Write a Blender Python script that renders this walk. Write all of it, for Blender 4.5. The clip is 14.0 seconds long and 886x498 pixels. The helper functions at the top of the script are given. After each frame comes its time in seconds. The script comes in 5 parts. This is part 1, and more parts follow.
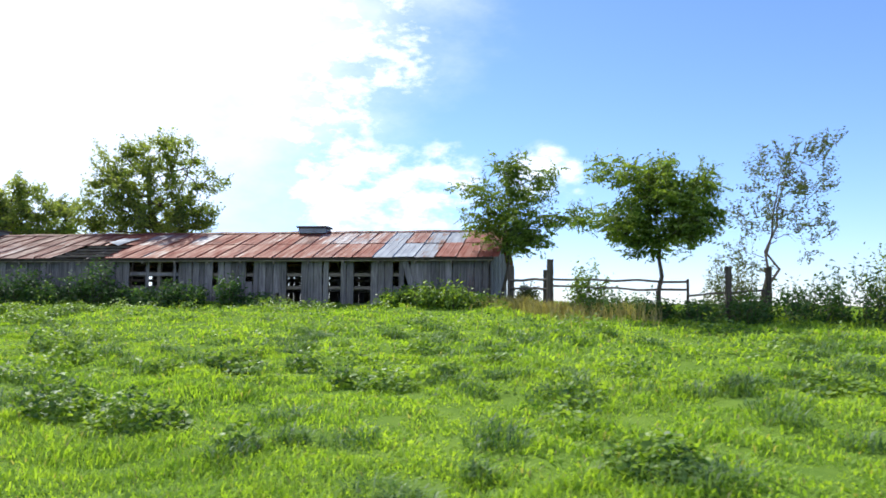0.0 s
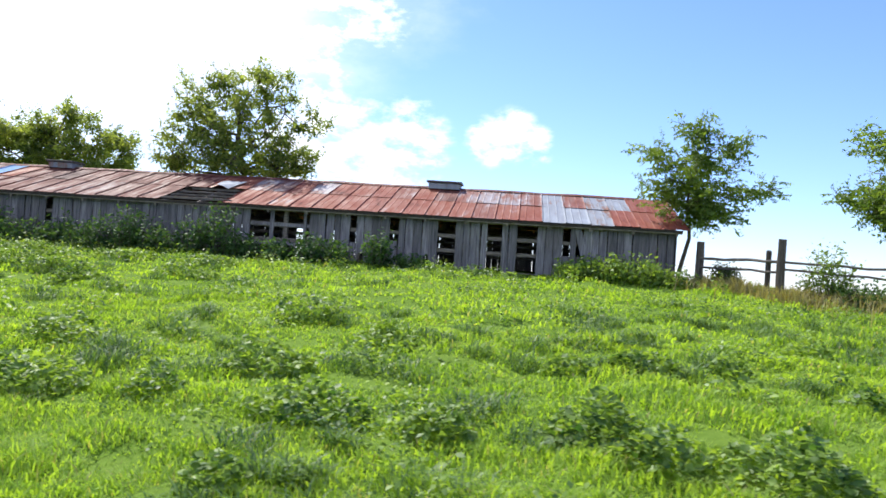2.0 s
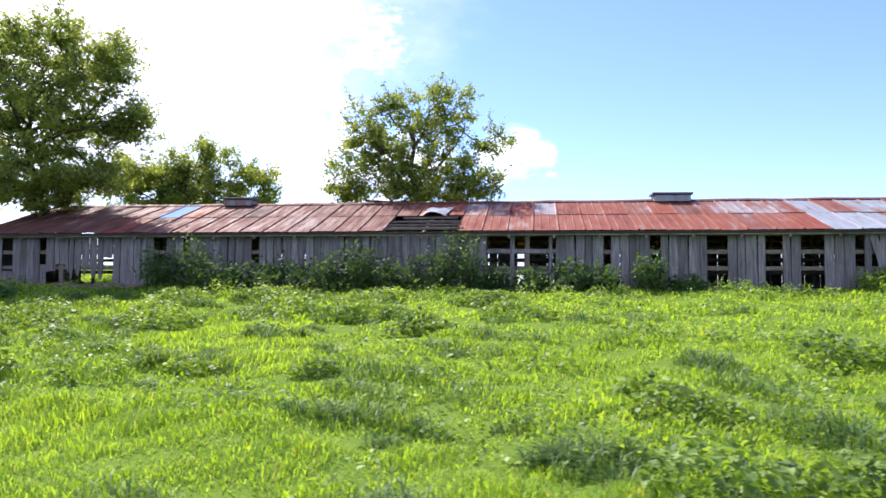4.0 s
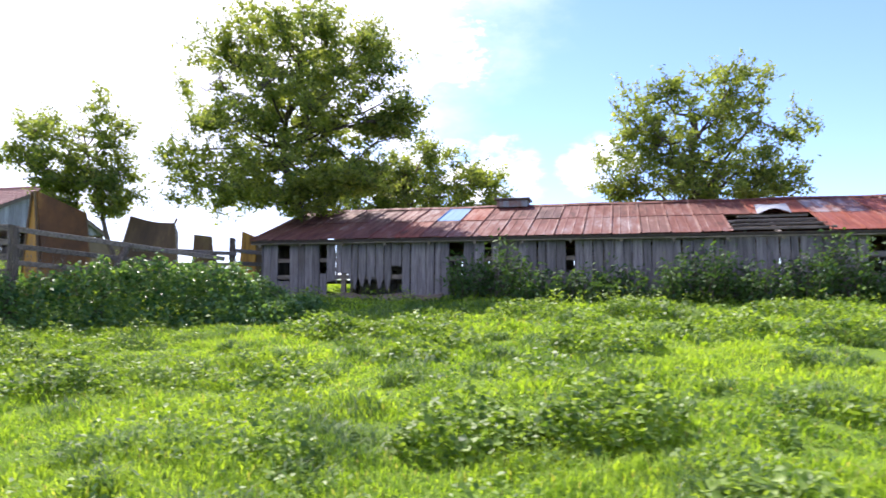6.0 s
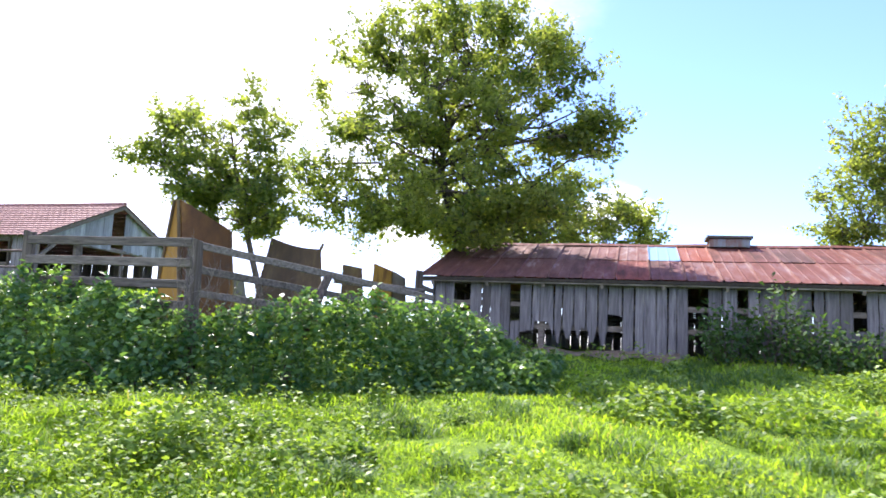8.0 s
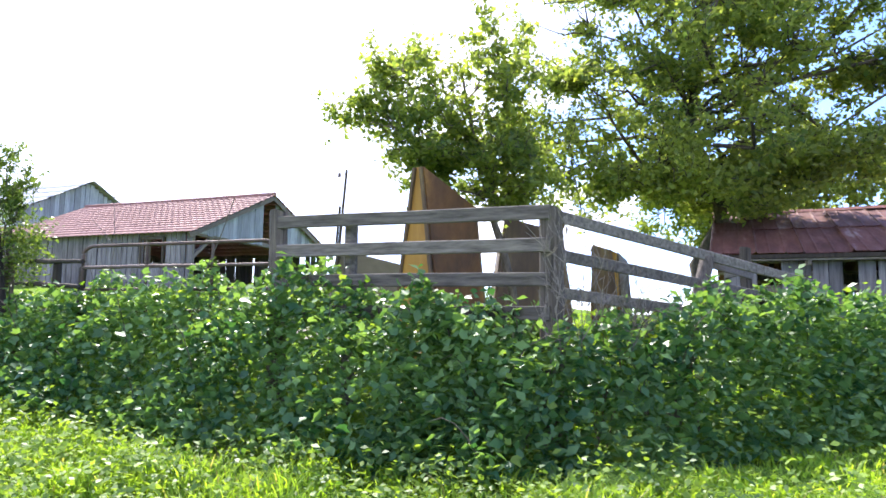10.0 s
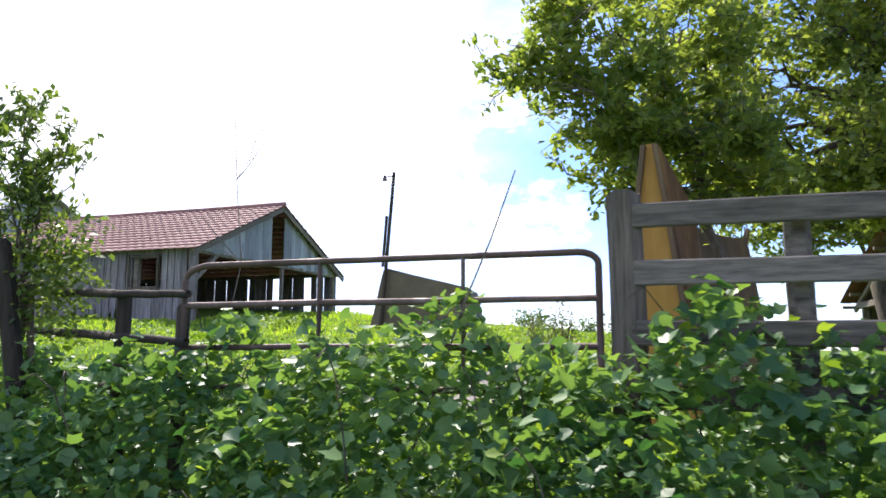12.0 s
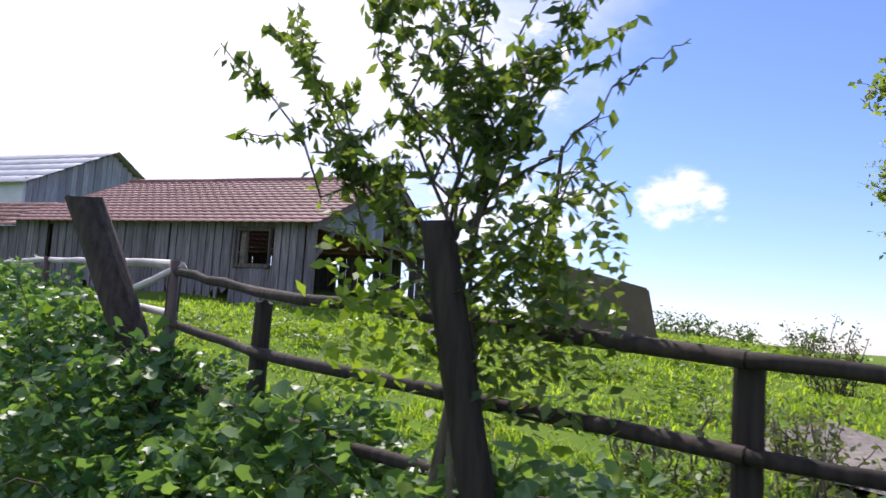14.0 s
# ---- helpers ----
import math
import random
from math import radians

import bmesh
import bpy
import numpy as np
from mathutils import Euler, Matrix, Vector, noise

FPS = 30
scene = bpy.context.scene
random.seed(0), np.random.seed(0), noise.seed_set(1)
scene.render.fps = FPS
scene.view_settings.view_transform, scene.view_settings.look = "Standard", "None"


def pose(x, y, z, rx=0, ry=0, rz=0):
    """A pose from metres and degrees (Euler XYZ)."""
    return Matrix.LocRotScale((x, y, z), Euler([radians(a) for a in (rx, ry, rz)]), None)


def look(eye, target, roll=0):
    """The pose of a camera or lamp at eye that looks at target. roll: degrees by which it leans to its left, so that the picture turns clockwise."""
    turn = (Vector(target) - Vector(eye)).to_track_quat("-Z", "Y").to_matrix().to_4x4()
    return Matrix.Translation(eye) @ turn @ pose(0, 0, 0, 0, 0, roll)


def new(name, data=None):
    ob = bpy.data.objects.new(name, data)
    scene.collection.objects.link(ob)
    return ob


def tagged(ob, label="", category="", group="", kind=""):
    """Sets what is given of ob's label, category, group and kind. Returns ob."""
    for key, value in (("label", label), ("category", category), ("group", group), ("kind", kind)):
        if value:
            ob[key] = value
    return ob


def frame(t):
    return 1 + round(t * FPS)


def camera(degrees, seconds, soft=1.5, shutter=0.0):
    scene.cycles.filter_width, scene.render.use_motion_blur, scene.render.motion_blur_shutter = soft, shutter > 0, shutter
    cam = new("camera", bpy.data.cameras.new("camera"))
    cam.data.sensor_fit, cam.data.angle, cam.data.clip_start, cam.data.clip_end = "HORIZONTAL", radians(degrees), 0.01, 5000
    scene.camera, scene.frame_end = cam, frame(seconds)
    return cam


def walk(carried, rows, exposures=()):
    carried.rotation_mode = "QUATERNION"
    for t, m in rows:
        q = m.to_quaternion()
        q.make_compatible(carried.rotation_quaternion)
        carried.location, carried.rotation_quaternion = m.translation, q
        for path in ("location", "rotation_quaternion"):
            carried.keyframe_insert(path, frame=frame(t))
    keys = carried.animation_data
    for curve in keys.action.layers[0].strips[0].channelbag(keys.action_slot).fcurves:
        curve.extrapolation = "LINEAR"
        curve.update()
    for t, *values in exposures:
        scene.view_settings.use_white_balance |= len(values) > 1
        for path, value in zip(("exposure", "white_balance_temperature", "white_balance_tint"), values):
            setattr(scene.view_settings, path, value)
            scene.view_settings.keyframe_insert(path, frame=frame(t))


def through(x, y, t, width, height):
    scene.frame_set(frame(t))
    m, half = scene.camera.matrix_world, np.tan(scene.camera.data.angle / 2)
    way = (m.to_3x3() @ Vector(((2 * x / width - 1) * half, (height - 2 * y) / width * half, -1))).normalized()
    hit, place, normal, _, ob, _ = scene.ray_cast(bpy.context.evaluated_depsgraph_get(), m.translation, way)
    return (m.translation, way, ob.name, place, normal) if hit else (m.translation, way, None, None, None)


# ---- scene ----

cam = camera(64.0, 14.0, soft=1.6, shutter=0.12)
PATH = [
    (0, (3.738, 0.982, 1.422), (3.406, 2.948, 1.577), 0.4),
    (0.5, (2.408, 1.349, 1.435), (2.015, 3.308, 1.536), -0.2),
    (1, (1.112, 1.695, 1.446), (0.661, 3.638, 1.593), 2.0),
    (1.5, (-0.184, 2.04, 1.457), (-0.574, 3.998, 1.574), 2.9),
    (2, (-1.508, 2.372, 1.465), (-1.731, 4.359, 1.512), 3.9),
    (2.5, (-2.871, 2.661, 1.467), (-3.141, 4.64, 1.564), 3.6),
    (5, (-9.784, 4.187, 1.377), (-10.011, 6.171, 1.489), -0.8),
    (5.5, (-11.089, 4.502, 1.378), (-11.363, 6.479, 1.503), 1.5),
    (6, (-12.33, 4.848, 1.383), (-12.823, 6.782, 1.521), 0.2),
    (6.5, (-13.526, 5.331, 1.402), (-14.266, 7.185, 1.521), -4.2),
    (7, (-14.64, 5.899, 1.434), (-15.175, 7.823, 1.528), 1.0),
    (7.5, (-15.669, 6.462, 1.473), (-16.116, 8.4, 1.683), 1.6),
    (8, (-16.617, 6.98, 1.518), (-17.138, 8.893, 1.772), 2.7),
    (8.5, (-17.499, 7.446, 1.554), (-18.233, 9.284, 1.845), 0.0),
    (9, (-18.308, 7.943, 1.58), (-19.142, 9.754, 1.739), 1.0),
    (11.5, (-22.192, 10.129, 1.856), (-22.804, 12.009, 2.156), 0.5),
    (12, (-22.899, 10.553, 1.929), (-23.521, 12.436, 2.191), 0.1),
    (12.5, (-23.572, 10.854, 2.025), (-24.1, 12.771, 2.241), 1.4),
    (13, (-24.287, 11.112, 2.081), (-24.871, 13.015, 2.27), -0.4),
    (13.5, (-24.959, 11.355, 2.165), (-25.607, 13.236, 2.369), 3.2),
    (14, (-25.619, 11.629, 2.208), (-26.304, 13.497, 2.413), 3.4),
]
walk(cam, [(t, look(eye, aim, roll)) for t, eye, aim, roll in PATH],
     [(0.0, 0.34, 6250, 6), (2.5, 0.60, 6350, 11), (5.0, 0.82, 6450, 19), (7.5, 1.15, 6450, 18), (9.0, 1.50, 6300, 16), (11.5, 1.46, 6400, 14), (12.0, 0.80, 6450, 14), (12.5, 0.46, 6450, 15),
      (13.2, 0.36, 6400, 18), (14.0, 0.24, 6350, 20)])

# ---------------------------------------------------------------- light
SUN_AZ, SUN_EL = radians(40), radians(51)   # azimuth to the left of +y
sun_dir = Vector((-math.sin(SUN_AZ) * math.cos(SUN_EL), math.cos(SUN_AZ) * math.cos(SUN_EL), math.sin(SUN_EL)))
sun = new("sun", bpy.data.lights.new("sun", "SUN"))
sun.data.energy, sun.data.angle, sun.data.color = 5.0, radians(0.6), (1.0, 0.95, 0.86)
sun.matrix_world = look(sun_dir * 60, (0, 0, 0))


def node(tree, kind, **values):
    n = tree.nodes.new(kind)
    for key, value in values.items():
        n.inputs[key.replace("_", " ")].default_value = value
    return n


def maths(tree, op, a, b=None, c=None, clamp=False):
    n = tree.nodes.new("ShaderNodeMath")
    n.operation, n.use_clamp = op, clamp
    for i, v in enumerate((a, b, c)):
        if v is None:
            continue
        if isinstance(v, (int, float)):
            n.inputs[i].default_value = v
        else:
            tree.links.new(v, n.inputs[i])
    return n.outputs[0]


def span(tree, v, a, b, lo=0.0, hi=1.0, smooth=True):
    n = tree.nodes.new("ShaderNodeMapRange")
    n.interpolation_type = "SMOOTHSTEP" if smooth else "LINEAR"
    tree.links.new(v, n.inputs[0])
    for i, x in enumerate((a, b, lo, hi)):
        n.inputs[i + 1].default_value = x
    return n.outputs[0]


def make_world():
    world = bpy.data.worlds.new("sky")
    scene.world = world
    world.use_nodes = True
    tr = world.node_tree
    tr.nodes.clear()
    out = tr.nodes.new("ShaderNodeOutputWorld")
    sky = tr.nodes.new("ShaderNodeTexSky")
    sky.sky_type, sky.sun_disc = "NISHITA", False
    sky.sun_elevation, sky.sun_rotation = SUN_EL, -SUN_AZ
    sky.air_density, sky.dust_density, sky.ozone_density = 1.0, 0.15, 2.5
    coord = tr.nodes.new("ShaderNodeTexCoord")
    noise_a = node(tr, "ShaderNodeTexNoise", Scale=6.5, Detail=8.0, Roughness=0.62)
    stretch = tr.nodes.new("ShaderNodeVectorMath")
    stretch.operation = "MULTIPLY"
    stretch.inputs[1].default_value = (1.0, 1.0, 2.0)
    tr.links.new(coord.outputs["Generated"], stretch.inputs[0])
    tr.links.new(stretch.outputs[0], noise_a.inputs["Vector"])
    total = None
    # cumulus banks: azimuth to the left, elevation, radius in degrees
    # the last three, unseen behind the camera, are added to brighten the bramble front
    for az, el, rad in ((21, 19, 8.5), (15, 20, 5), (18, 9.5, 5), (13.5, 9.0, 4), (10, 9.5, 4), (3.2, 10.2, 2.2), (1.4, 10.6, 2.4), (-0.4, 10.1, 1.8), 
                        (-32, 12, 5), (-38, 11, 4), (-60, 20, 14), (80, 15, 16), (150, 25, 22), (-120, 20, 18), (180, 38, 26), (-150, 42, 22), (120, 45, 20)):
        a, e = radians(az), radians(el)
        dot = tr.nodes.new("ShaderNodeVectorMath")
        dot.operation = "DOT_PRODUCT"
        dot.inputs[1].default_value = (-math.sin(a) * math.cos(e), math.cos(a) * math.cos(e), math.sin(e))
        tr.links.new(coord.outputs["Generated"], dot.inputs[0])
        blob = span(tr, dot.outputs["Value"], math.cos(radians(rad * 1.15)), math.cos(radians(rad * 0.15)), smooth=False)
        total = blob if total is None else maths(tr, "MAXIMUM", total, blob)
    noise_b = node(tr, "ShaderNodeTexNoise", Scale=24.0, Detail=6.0, Roughness=0.6)
    tr.links.new(stretch.outputs[0], noise_b.inputs["Vector"])
    rough = maths(tr, "ADD", maths(tr, "MULTIPLY_ADD", noise_a.outputs[0], 2.6, -1.45), maths(tr, "MULTIPLY_ADD", noise_b.outputs[0], 4.2, -2.1))
    puff = maths(tr, "ADD", maths(tr, "MULTIPLY", total, 1.25), rough)
    cloud = maths(tr, "MULTIPLY", span(tr, puff, -0.05, 1.5, 0.0, 0.88), span(tr, total, 0.0, 0.7))
    # bright thin veil on the sun's side
    dot = tr.nodes.new("ShaderNodeVectorMath")
    dot.operation = "DOT_PRODUCT"
    va, ve = radians(43), radians(30)
    dot.inputs[1].default_value = (-math.sin(va) * math.cos(ve), math.cos(va) * math.cos(ve), math.sin(ve))
    tr.links.new(coord.outputs["Generated"], dot.inputs[0])
    veil = span(tr, maths(tr, "MULTIPLY_ADD", noise_a.outputs[0], 0.14, dot.outputs["Value"]), 0.875, 1.08)
    white = maths(tr, "MAXIMUM", cloud, veil, clamp=True)
    mix = tr.nodes.new("ShaderNodeMix")
    mix.data_type = "RGBA"
    tr.links.new(white, mix.inputs["Factor"])
    tint = tr.nodes.new("ShaderNodeVectorMath")
    tint.operation = "MULTIPLY"
    tint.inputs[1].default_value = (0.110, 0.120, 0.168)
    tr.links.new(sky.outputs[0], tint.inputs[0])
    tr.links.new(tint.outputs[0], mix.inputs["A"])
    mix.inputs["B"].default_value = (1.15, 1.15, 1.17, 1)
    bg = node(tr, "ShaderNodeBackground", Strength=1.0)
    tr.links.new(mix.outputs["Result"], bg.inputs["Color"])
    tr.links.new(bg.outputs[0], out.inputs[0])


make_world()


# ---------------------------------------------------------------- materials
def material(name):
    m = bpy.data.materials.new(name)
    m.use_nodes = True
    tr = m.node_tree
    return m, tr, tr.nodes["Principled BSDF"]


def ramp(tr, fac, stops):
    n = tr.nodes.new("ShaderNodeValToRGB")
    while len(n.color_ramp.elements) < len(stops):
        n.color_ramp.elements.new(0.5)
    for e, (p, c) in zip(n.color_ramp.elements, stops):
        e.position, e.color = p, (*c, 1)
    tr.links.new(fac, n.inputs[0])
    return n.outputs[0]


def position(tr, scale=(1, 1, 1)):
    geo = tr.nodes.new("ShaderNodeNewGeometry")
    mul = tr.nodes.new("ShaderNodeVectorMath")
    mul.operation = "MULTIPLY"
    mul.inputs[1].default_value = scale
    tr.links.new(geo.outputs["Position"], mul.inputs[0])
    return mul.outputs[0]


def noise_at(tr, vec, scale, detail=4.0, rough=0.55):
    n = node(tr, "ShaderNodeTexNoise", Scale=scale, Detail=detail, Roughness=rough)
    tr.links.new(vec, n.inputs["Vector"])
    return n.outputs[0]


def mixed(tr, fac, a, b, blend="MIX"):
    n = tr.nodes.new("ShaderNodeMix")
    n.data_type, n.blend_type = "RGBA", blend
    for sock, v in (("Factor", fac), ("A", a), ("B", b)):
        if isinstance(v, (int, float)):
            n.inputs[sock].default_value = v
        elif isinstance(v, tuple):
            n.inputs[sock].default_value = (*v, 1)
        else:
            tr.links.new(v, n.inputs[sock])
    return n.outputs["Result"]


def bump(tr, bsdf, height, strength=0.3, distance=0.01):
    b = node(tr, "ShaderNodeBump", Strength=strength, Distance=distance)
    tr.links.new(height, b.inputs["Height"])
    tr.links.new(b.outputs[0], bsdf.inputs["Normal"])


def wood(name, dark, light, grain=(14, 14, 0.9), stain=(0.05, 0.045, 0.035), rough=0.85):
    m, tr, b = material(name)
    info = tr.nodes.new("ShaderNodeObjectInfo")
    p = position(tr, grain)
    shift = tr.nodes.new("ShaderNodeVectorMath")
    shift.operation = "ADD"
    tr.links.new(p, shift.inputs[0])
    off = tr.nodes.new("ShaderNodeCombineXYZ")
    tr.links.new(maths(tr, "MULTIPLY", info.outputs["Random"], 40.0), off.inputs[0])
    tr.links.new(off.outputs[0], shift.inputs[1])
    g = noise_at(tr, shift.outputs[0], 2.2, 6, 0.65)
    base = ramp(tr, g, ((0.3, dark), (0.68, light)))
    each = span(tr, info.outputs["Random"], 0, 1, 0.68, 1.22, smooth=False)
    base = mixed(tr, 1.0, base, each, "MULTIPLY")
    big = noise_at(tr, position(tr, (1.1, 1.1, 0.5)), 1.3, 3)
    base = mixed(tr, span(tr, big, 0.52, 0.8, 0, 0.65), base, stain)
    tr.links.new(base, b.inputs["Base Color"])
    b.inputs["Roughness"].default_value = rough
    b.inputs["Specular IOR Level"].default_value = 0.25
    bump(tr, b, g, 0.6, 0.008)
    return m


def rusty(name, stops, metal=0.25, rough=(0.45, 0.8)):
    m, tr, b = material(name)
    info = tr.nodes.new("ShaderNodeObjectInfo")
    streak = noise_at(tr, position(tr, (4.2, 0.8, 0.8)), 1.4, 6, 0.66)
    patch = noise_at(tr, position(tr), 0.7, 4, 0.6)
    f = maths(tr, "ADD", maths(tr, "MULTIPLY", streak, 0.65), maths(tr, "MULTIPLY", patch, 0.35))
    f = maths(tr, "ADD", f, maths(tr, "MULTIPLY_ADD", info.outputs["Random"], 0.16, -0.08))
    base = ramp(tr, f, stops)
    tr.links.new(base, b.inputs["Base Color"])
    b.inputs["Metallic"].default_value = metal
    b.inputs["Specular IOR Level"].default_value = 0.25
    tr.links.new(span(tr, streak, 0.3, 0.7, rough[0], rough[1]), b.inputs["Roughness"])
    bump(tr, b, noise_at(tr, position(tr), 60, 3), 0.25, 0.003)
    return m


def foliage(name, low, high, through=0.4, gloss=0.45, dry=None, clump=0.9):
    """Leaves: colour by leaf and by clump, light passing through the blade."""
    m, tr, b = material(name)
    geo = tr.nodes.new("ShaderNodeNewGeometry")
    n = noise_at(tr, position(tr), clump, 3)
    f = maths(tr, "ADD", maths(tr, "MULTIPLY", geo.outputs["Random Per Island"], 0.6), maths(tr, "MULTIPLY_ADD", n, 1.2, -0.4))
    base = ramp(tr, f, ((0.1, low), (0.9, high)))
    if dry:
        base = mixed(tr, span(tr, geo.outputs["Random Per Island"], 0.955, 0.97), base, dry)
    tr.links.new(base, b.inputs["Base Color"])
    b.inputs["Roughness"].default_value = gloss
    b.inputs["Specular IOR Level"].default_value = 0.3
    t = tr.nodes.new("ShaderNodeBsdfTranslucent")
    warm = mixed(tr, 1.0, base, (1.5, 1.45, 0.5), "MULTIPLY")
    tr.links.new(warm, t.inputs["Color"])
    mix = tr.nodes.new("ShaderNodeMixShader")
    mix.inputs[0].default_value = through
    tr.links.new(b.outputs[0], mix.inputs[1])
    tr.links.new(t.outputs[0], mix.inputs[2])
    tr.links.new(mix.outputs[0], tr.nodes["Material Output"].inputs[0])
    return m


def plain(name, dark, light, scale=6.0, rough=0.8, metal=0.0, bumpy=0.3, fine=40.0):
    m, tr, b = material(name)
    a = noise_at(tr, position(tr), scale, 6, 0.65)
    c = noise_at(tr, position(tr), scale * 0.18, 3)
    f = maths(tr, "ADD", maths(tr, "MULTIPLY", a, 0.6), maths(tr, "MULTIPLY", c, 0.4))
    tr.links.new(ramp(tr, f, ((0.32, dark), (0.68, light))), b.inputs["Base Color"])
    b.inputs["Roughness"].default_value, b.inputs["Metallic"].default_value = rough, metal
    bump(tr, b, noise_at(tr, position(tr), fine, 4), bumpy, 0.01)
    return m


M_BOARD = wood("weathered_board", (0.080, 0.074, 0.080), (0.275, 0.255, 0.265), stain=(0.085, 0.070, 0.066))
M_PALEBOARD = wood("pale_grey_board", (0.20, 0.21, 0.235), (0.40, 0.42, 0.46), stain=(0.17, 0.17, 0.18))
M_BEAM = wood("old_beam", (0.09, 0.075, 0.06), (0.26, 0.22, 0.19), grain=(3, 14, 14))
M_FENCE = wood("fence_wood", (0.06, 0.050, 0.044), (0.22, 0.19, 0.165), grain=(2, 16, 16), stain=(0.055, 0.05, 0.03))
M_POST = wood("post_wood", (0.035, 0.029, 0.025), (0.165, 0.135, 0.112), grain=(22, 22, 1.2), stain=(0.035, 0.03, 0.024))
M_DARKPOST = wood("dark_post_wood", (0.020, 0.016, 0.013), (0.070, 0.055, 0.044), grain=(16, 16, 1.2), stain=(0.022, 0.02, 0.015))
M_BARK = wood("bark", (0.05, 0.04, 0.03), (0.19, 0.155, 0.12), grain=(9, 9, 2.5), stain=(0.05, 0.055, 0.03))
M_RUST = rusty("rust_red_sheet", ((0.30, (0.27, 0.19, 0.18)), (0.39, (0.22, 0.066, 0.038)), (0.56, (0.20, 0.044, 0.024)), (0.70, (0.065, 0.026, 0.021))), metal=0.0, rough=(0.6, 0.9))
M_RUSTDARK_SHADED = rusty("dark_or_shaded_rust_sheet", ((0.30, (0.30, 0.24, 0.23)), (0.42, (0.155, 0.065, 0.05)), (0.6, (0.095, 0.042, 0.036)), (0.74, (0.05, 0.03, 0.028))), metal=0.0, rough=(0.6, 0.9))
M_GALV = rusty("galvanised_sheet", ((0.3, (0.29, 0.32, 0.37)), (0.54, (0.22, 0.235, 0.27)), (0.62, (0.20, 0.10, 0.07)), (0.8, (0.17, 0.06, 0.04))), metal=0.05, rough=(0.65, 0.85))
M_MIXED = rusty("half_rusted_sheet", ((0.30, (0.30, 0.28, 0.30)), (0.42, (0.25, 0.20, 0.20)), (0.49, (0.20, 0.085, 0.062)), (0.60, (0.18, 0.048, 0.032)), (0.74, (0.08, 0.032, 0.026))), metal=0.05, rough=(0.55, 0.85))
M_DULL = rusty("dull_red_sheet", ((0.30, (0.25, 0.20, 0.20)), (0.41, (0.165, 0.085, 0.075)), (0.52, (0.145, 0.044, 0.032)), (0.70, (0.058, 0.027, 0.023))), metal=0.0, rough=(0.6, 0.9))
M_BLUE = rusty("blue_patch_sheet", ((0.3, (0.15, 0.27, 0.48)), (0.7, (0.20, 0.33, 0.53))), metal=0.0, rough=(0.8, 0.95))
M_REDTILE = plain("faded_red_tile", (0.20, 0.085, 0.072), (0.37, 0.20, 0.175), 3.0, 0.75)
M_YELLOW = rusty("rusty_yellow_paint", ((0.30, (0.42, 0.225, 0.04)), (0.46, (0.32, 0.165, 0.035)), (0.54, (0.17, 0.08, 0.03)), (0.72, (0.075, 0.045, 0.03))), metal=0.0)
M_OLIVE = rusty("rusty_brown_steel", ((0.3, (0.24, 0.17, 0.06)), (0.5, (0.13, 0.085, 0.045)), (0.72, (0.07, 0.05, 0.04))), metal=0.1)
M_TUBE = rusty("rusty_gate_tube", ((0.3, (0.20, 0.16, 0.15)), (0.55, (0.11, 0.075, 0.065)), (0.75, (0.06, 0.045, 0.04))), metal=0.3)
M_PIPE = rusty("pale_pipe", ((0.3, (0.62, 0.61, 0.60)), (0.6, (0.42, 0.38, 0.36)), (0.8, (0.2, 0.14, 0.11))), metal=0.3)
M_PLASTER = plain("pale_wall_paint", (0.50, 0.53, 0.56), (0.70, 0.73, 0.76), 2.5, 0.8)
M_HOUSEROOF = plain("grey_metal_roof", (0.38, 0.38, 0.38), (0.66, 0.65, 0.63), 1.5, 0.5, 0.3)
M_SOIL = plain("turf_soil", (0.085, 0.150, 0.020), (0.15, 0.225, 0.034), 2.2, 1.0, 0, 0.8, 25)
M_SOIL.node_tree.nodes["Principled BSDF"].inputs["Specular IOR Level"].default_value = 0.05
M_GRAVEL = plain("pale_gravel", (0.13, 0.115, 0.10), (0.29, 0.255, 0.23), 14, 0.95, 0, 0.9, 55)
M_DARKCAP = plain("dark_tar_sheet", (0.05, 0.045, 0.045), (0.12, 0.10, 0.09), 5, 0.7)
M_EARTH = plain("bare_brown_earth", (0.10, 0.075, 0.05), (0.24, 0.19, 0.14), 8, 1.0, 0, 0.9, 40)
M_STONE = plain("brown_steel_box", (0.085, 0.066, 0.042), (0.18, 0.145, 0.095), 2.5, 0.75)
L_GRASS = foliage("grass_blade", (0.165, 0.29, 0.034), (0.37, 0.50, 0.070), 0.54, 0.6, (0.34, 0.32, 0.15), clump=0.55)
L_WEED = foliage("weed_leaf", (0.045, 0.110, 0.030), (0.30, 0.42, 0.080), 0.44, 0.5, clump=1.6)
L_BRAMBLE = foliage("bramble_leaf", (0.034, 0.105, 0.046), (0.20, 0.325, 0.120), 0.44, 0.40, clump=1.3)
L_NETTLE = foliage("nettle_leaf", (0.032, 0.080, 0.030), (0.105, 0.185, 0.055), 0.38, 0.65, clump=1.2)
L_TREE = foliage("broad_leaf", (0.085, 0.140, 0.060), (0.31, 0.36, 0.120), 0.66, 0.5, clump=0.8)
L_TREEDARK = foliage("dark_broad_leaf", (0.080, 0.135, 0.055), (0.29, 0.35, 0.115), 0.66, 0.5, clump=0.9)
L_ASH = foliage("feathery_leaf", (0.060, 0.120, 0.036), (0.22, 0.30, 0.070), 0.52, 0.5, clump=0.9)
L_PALE = foliage("pale_thin_leaf", (0.07, 0.10, 0.05), (0.15, 0.18, 0.08), 0.4, 0.5)
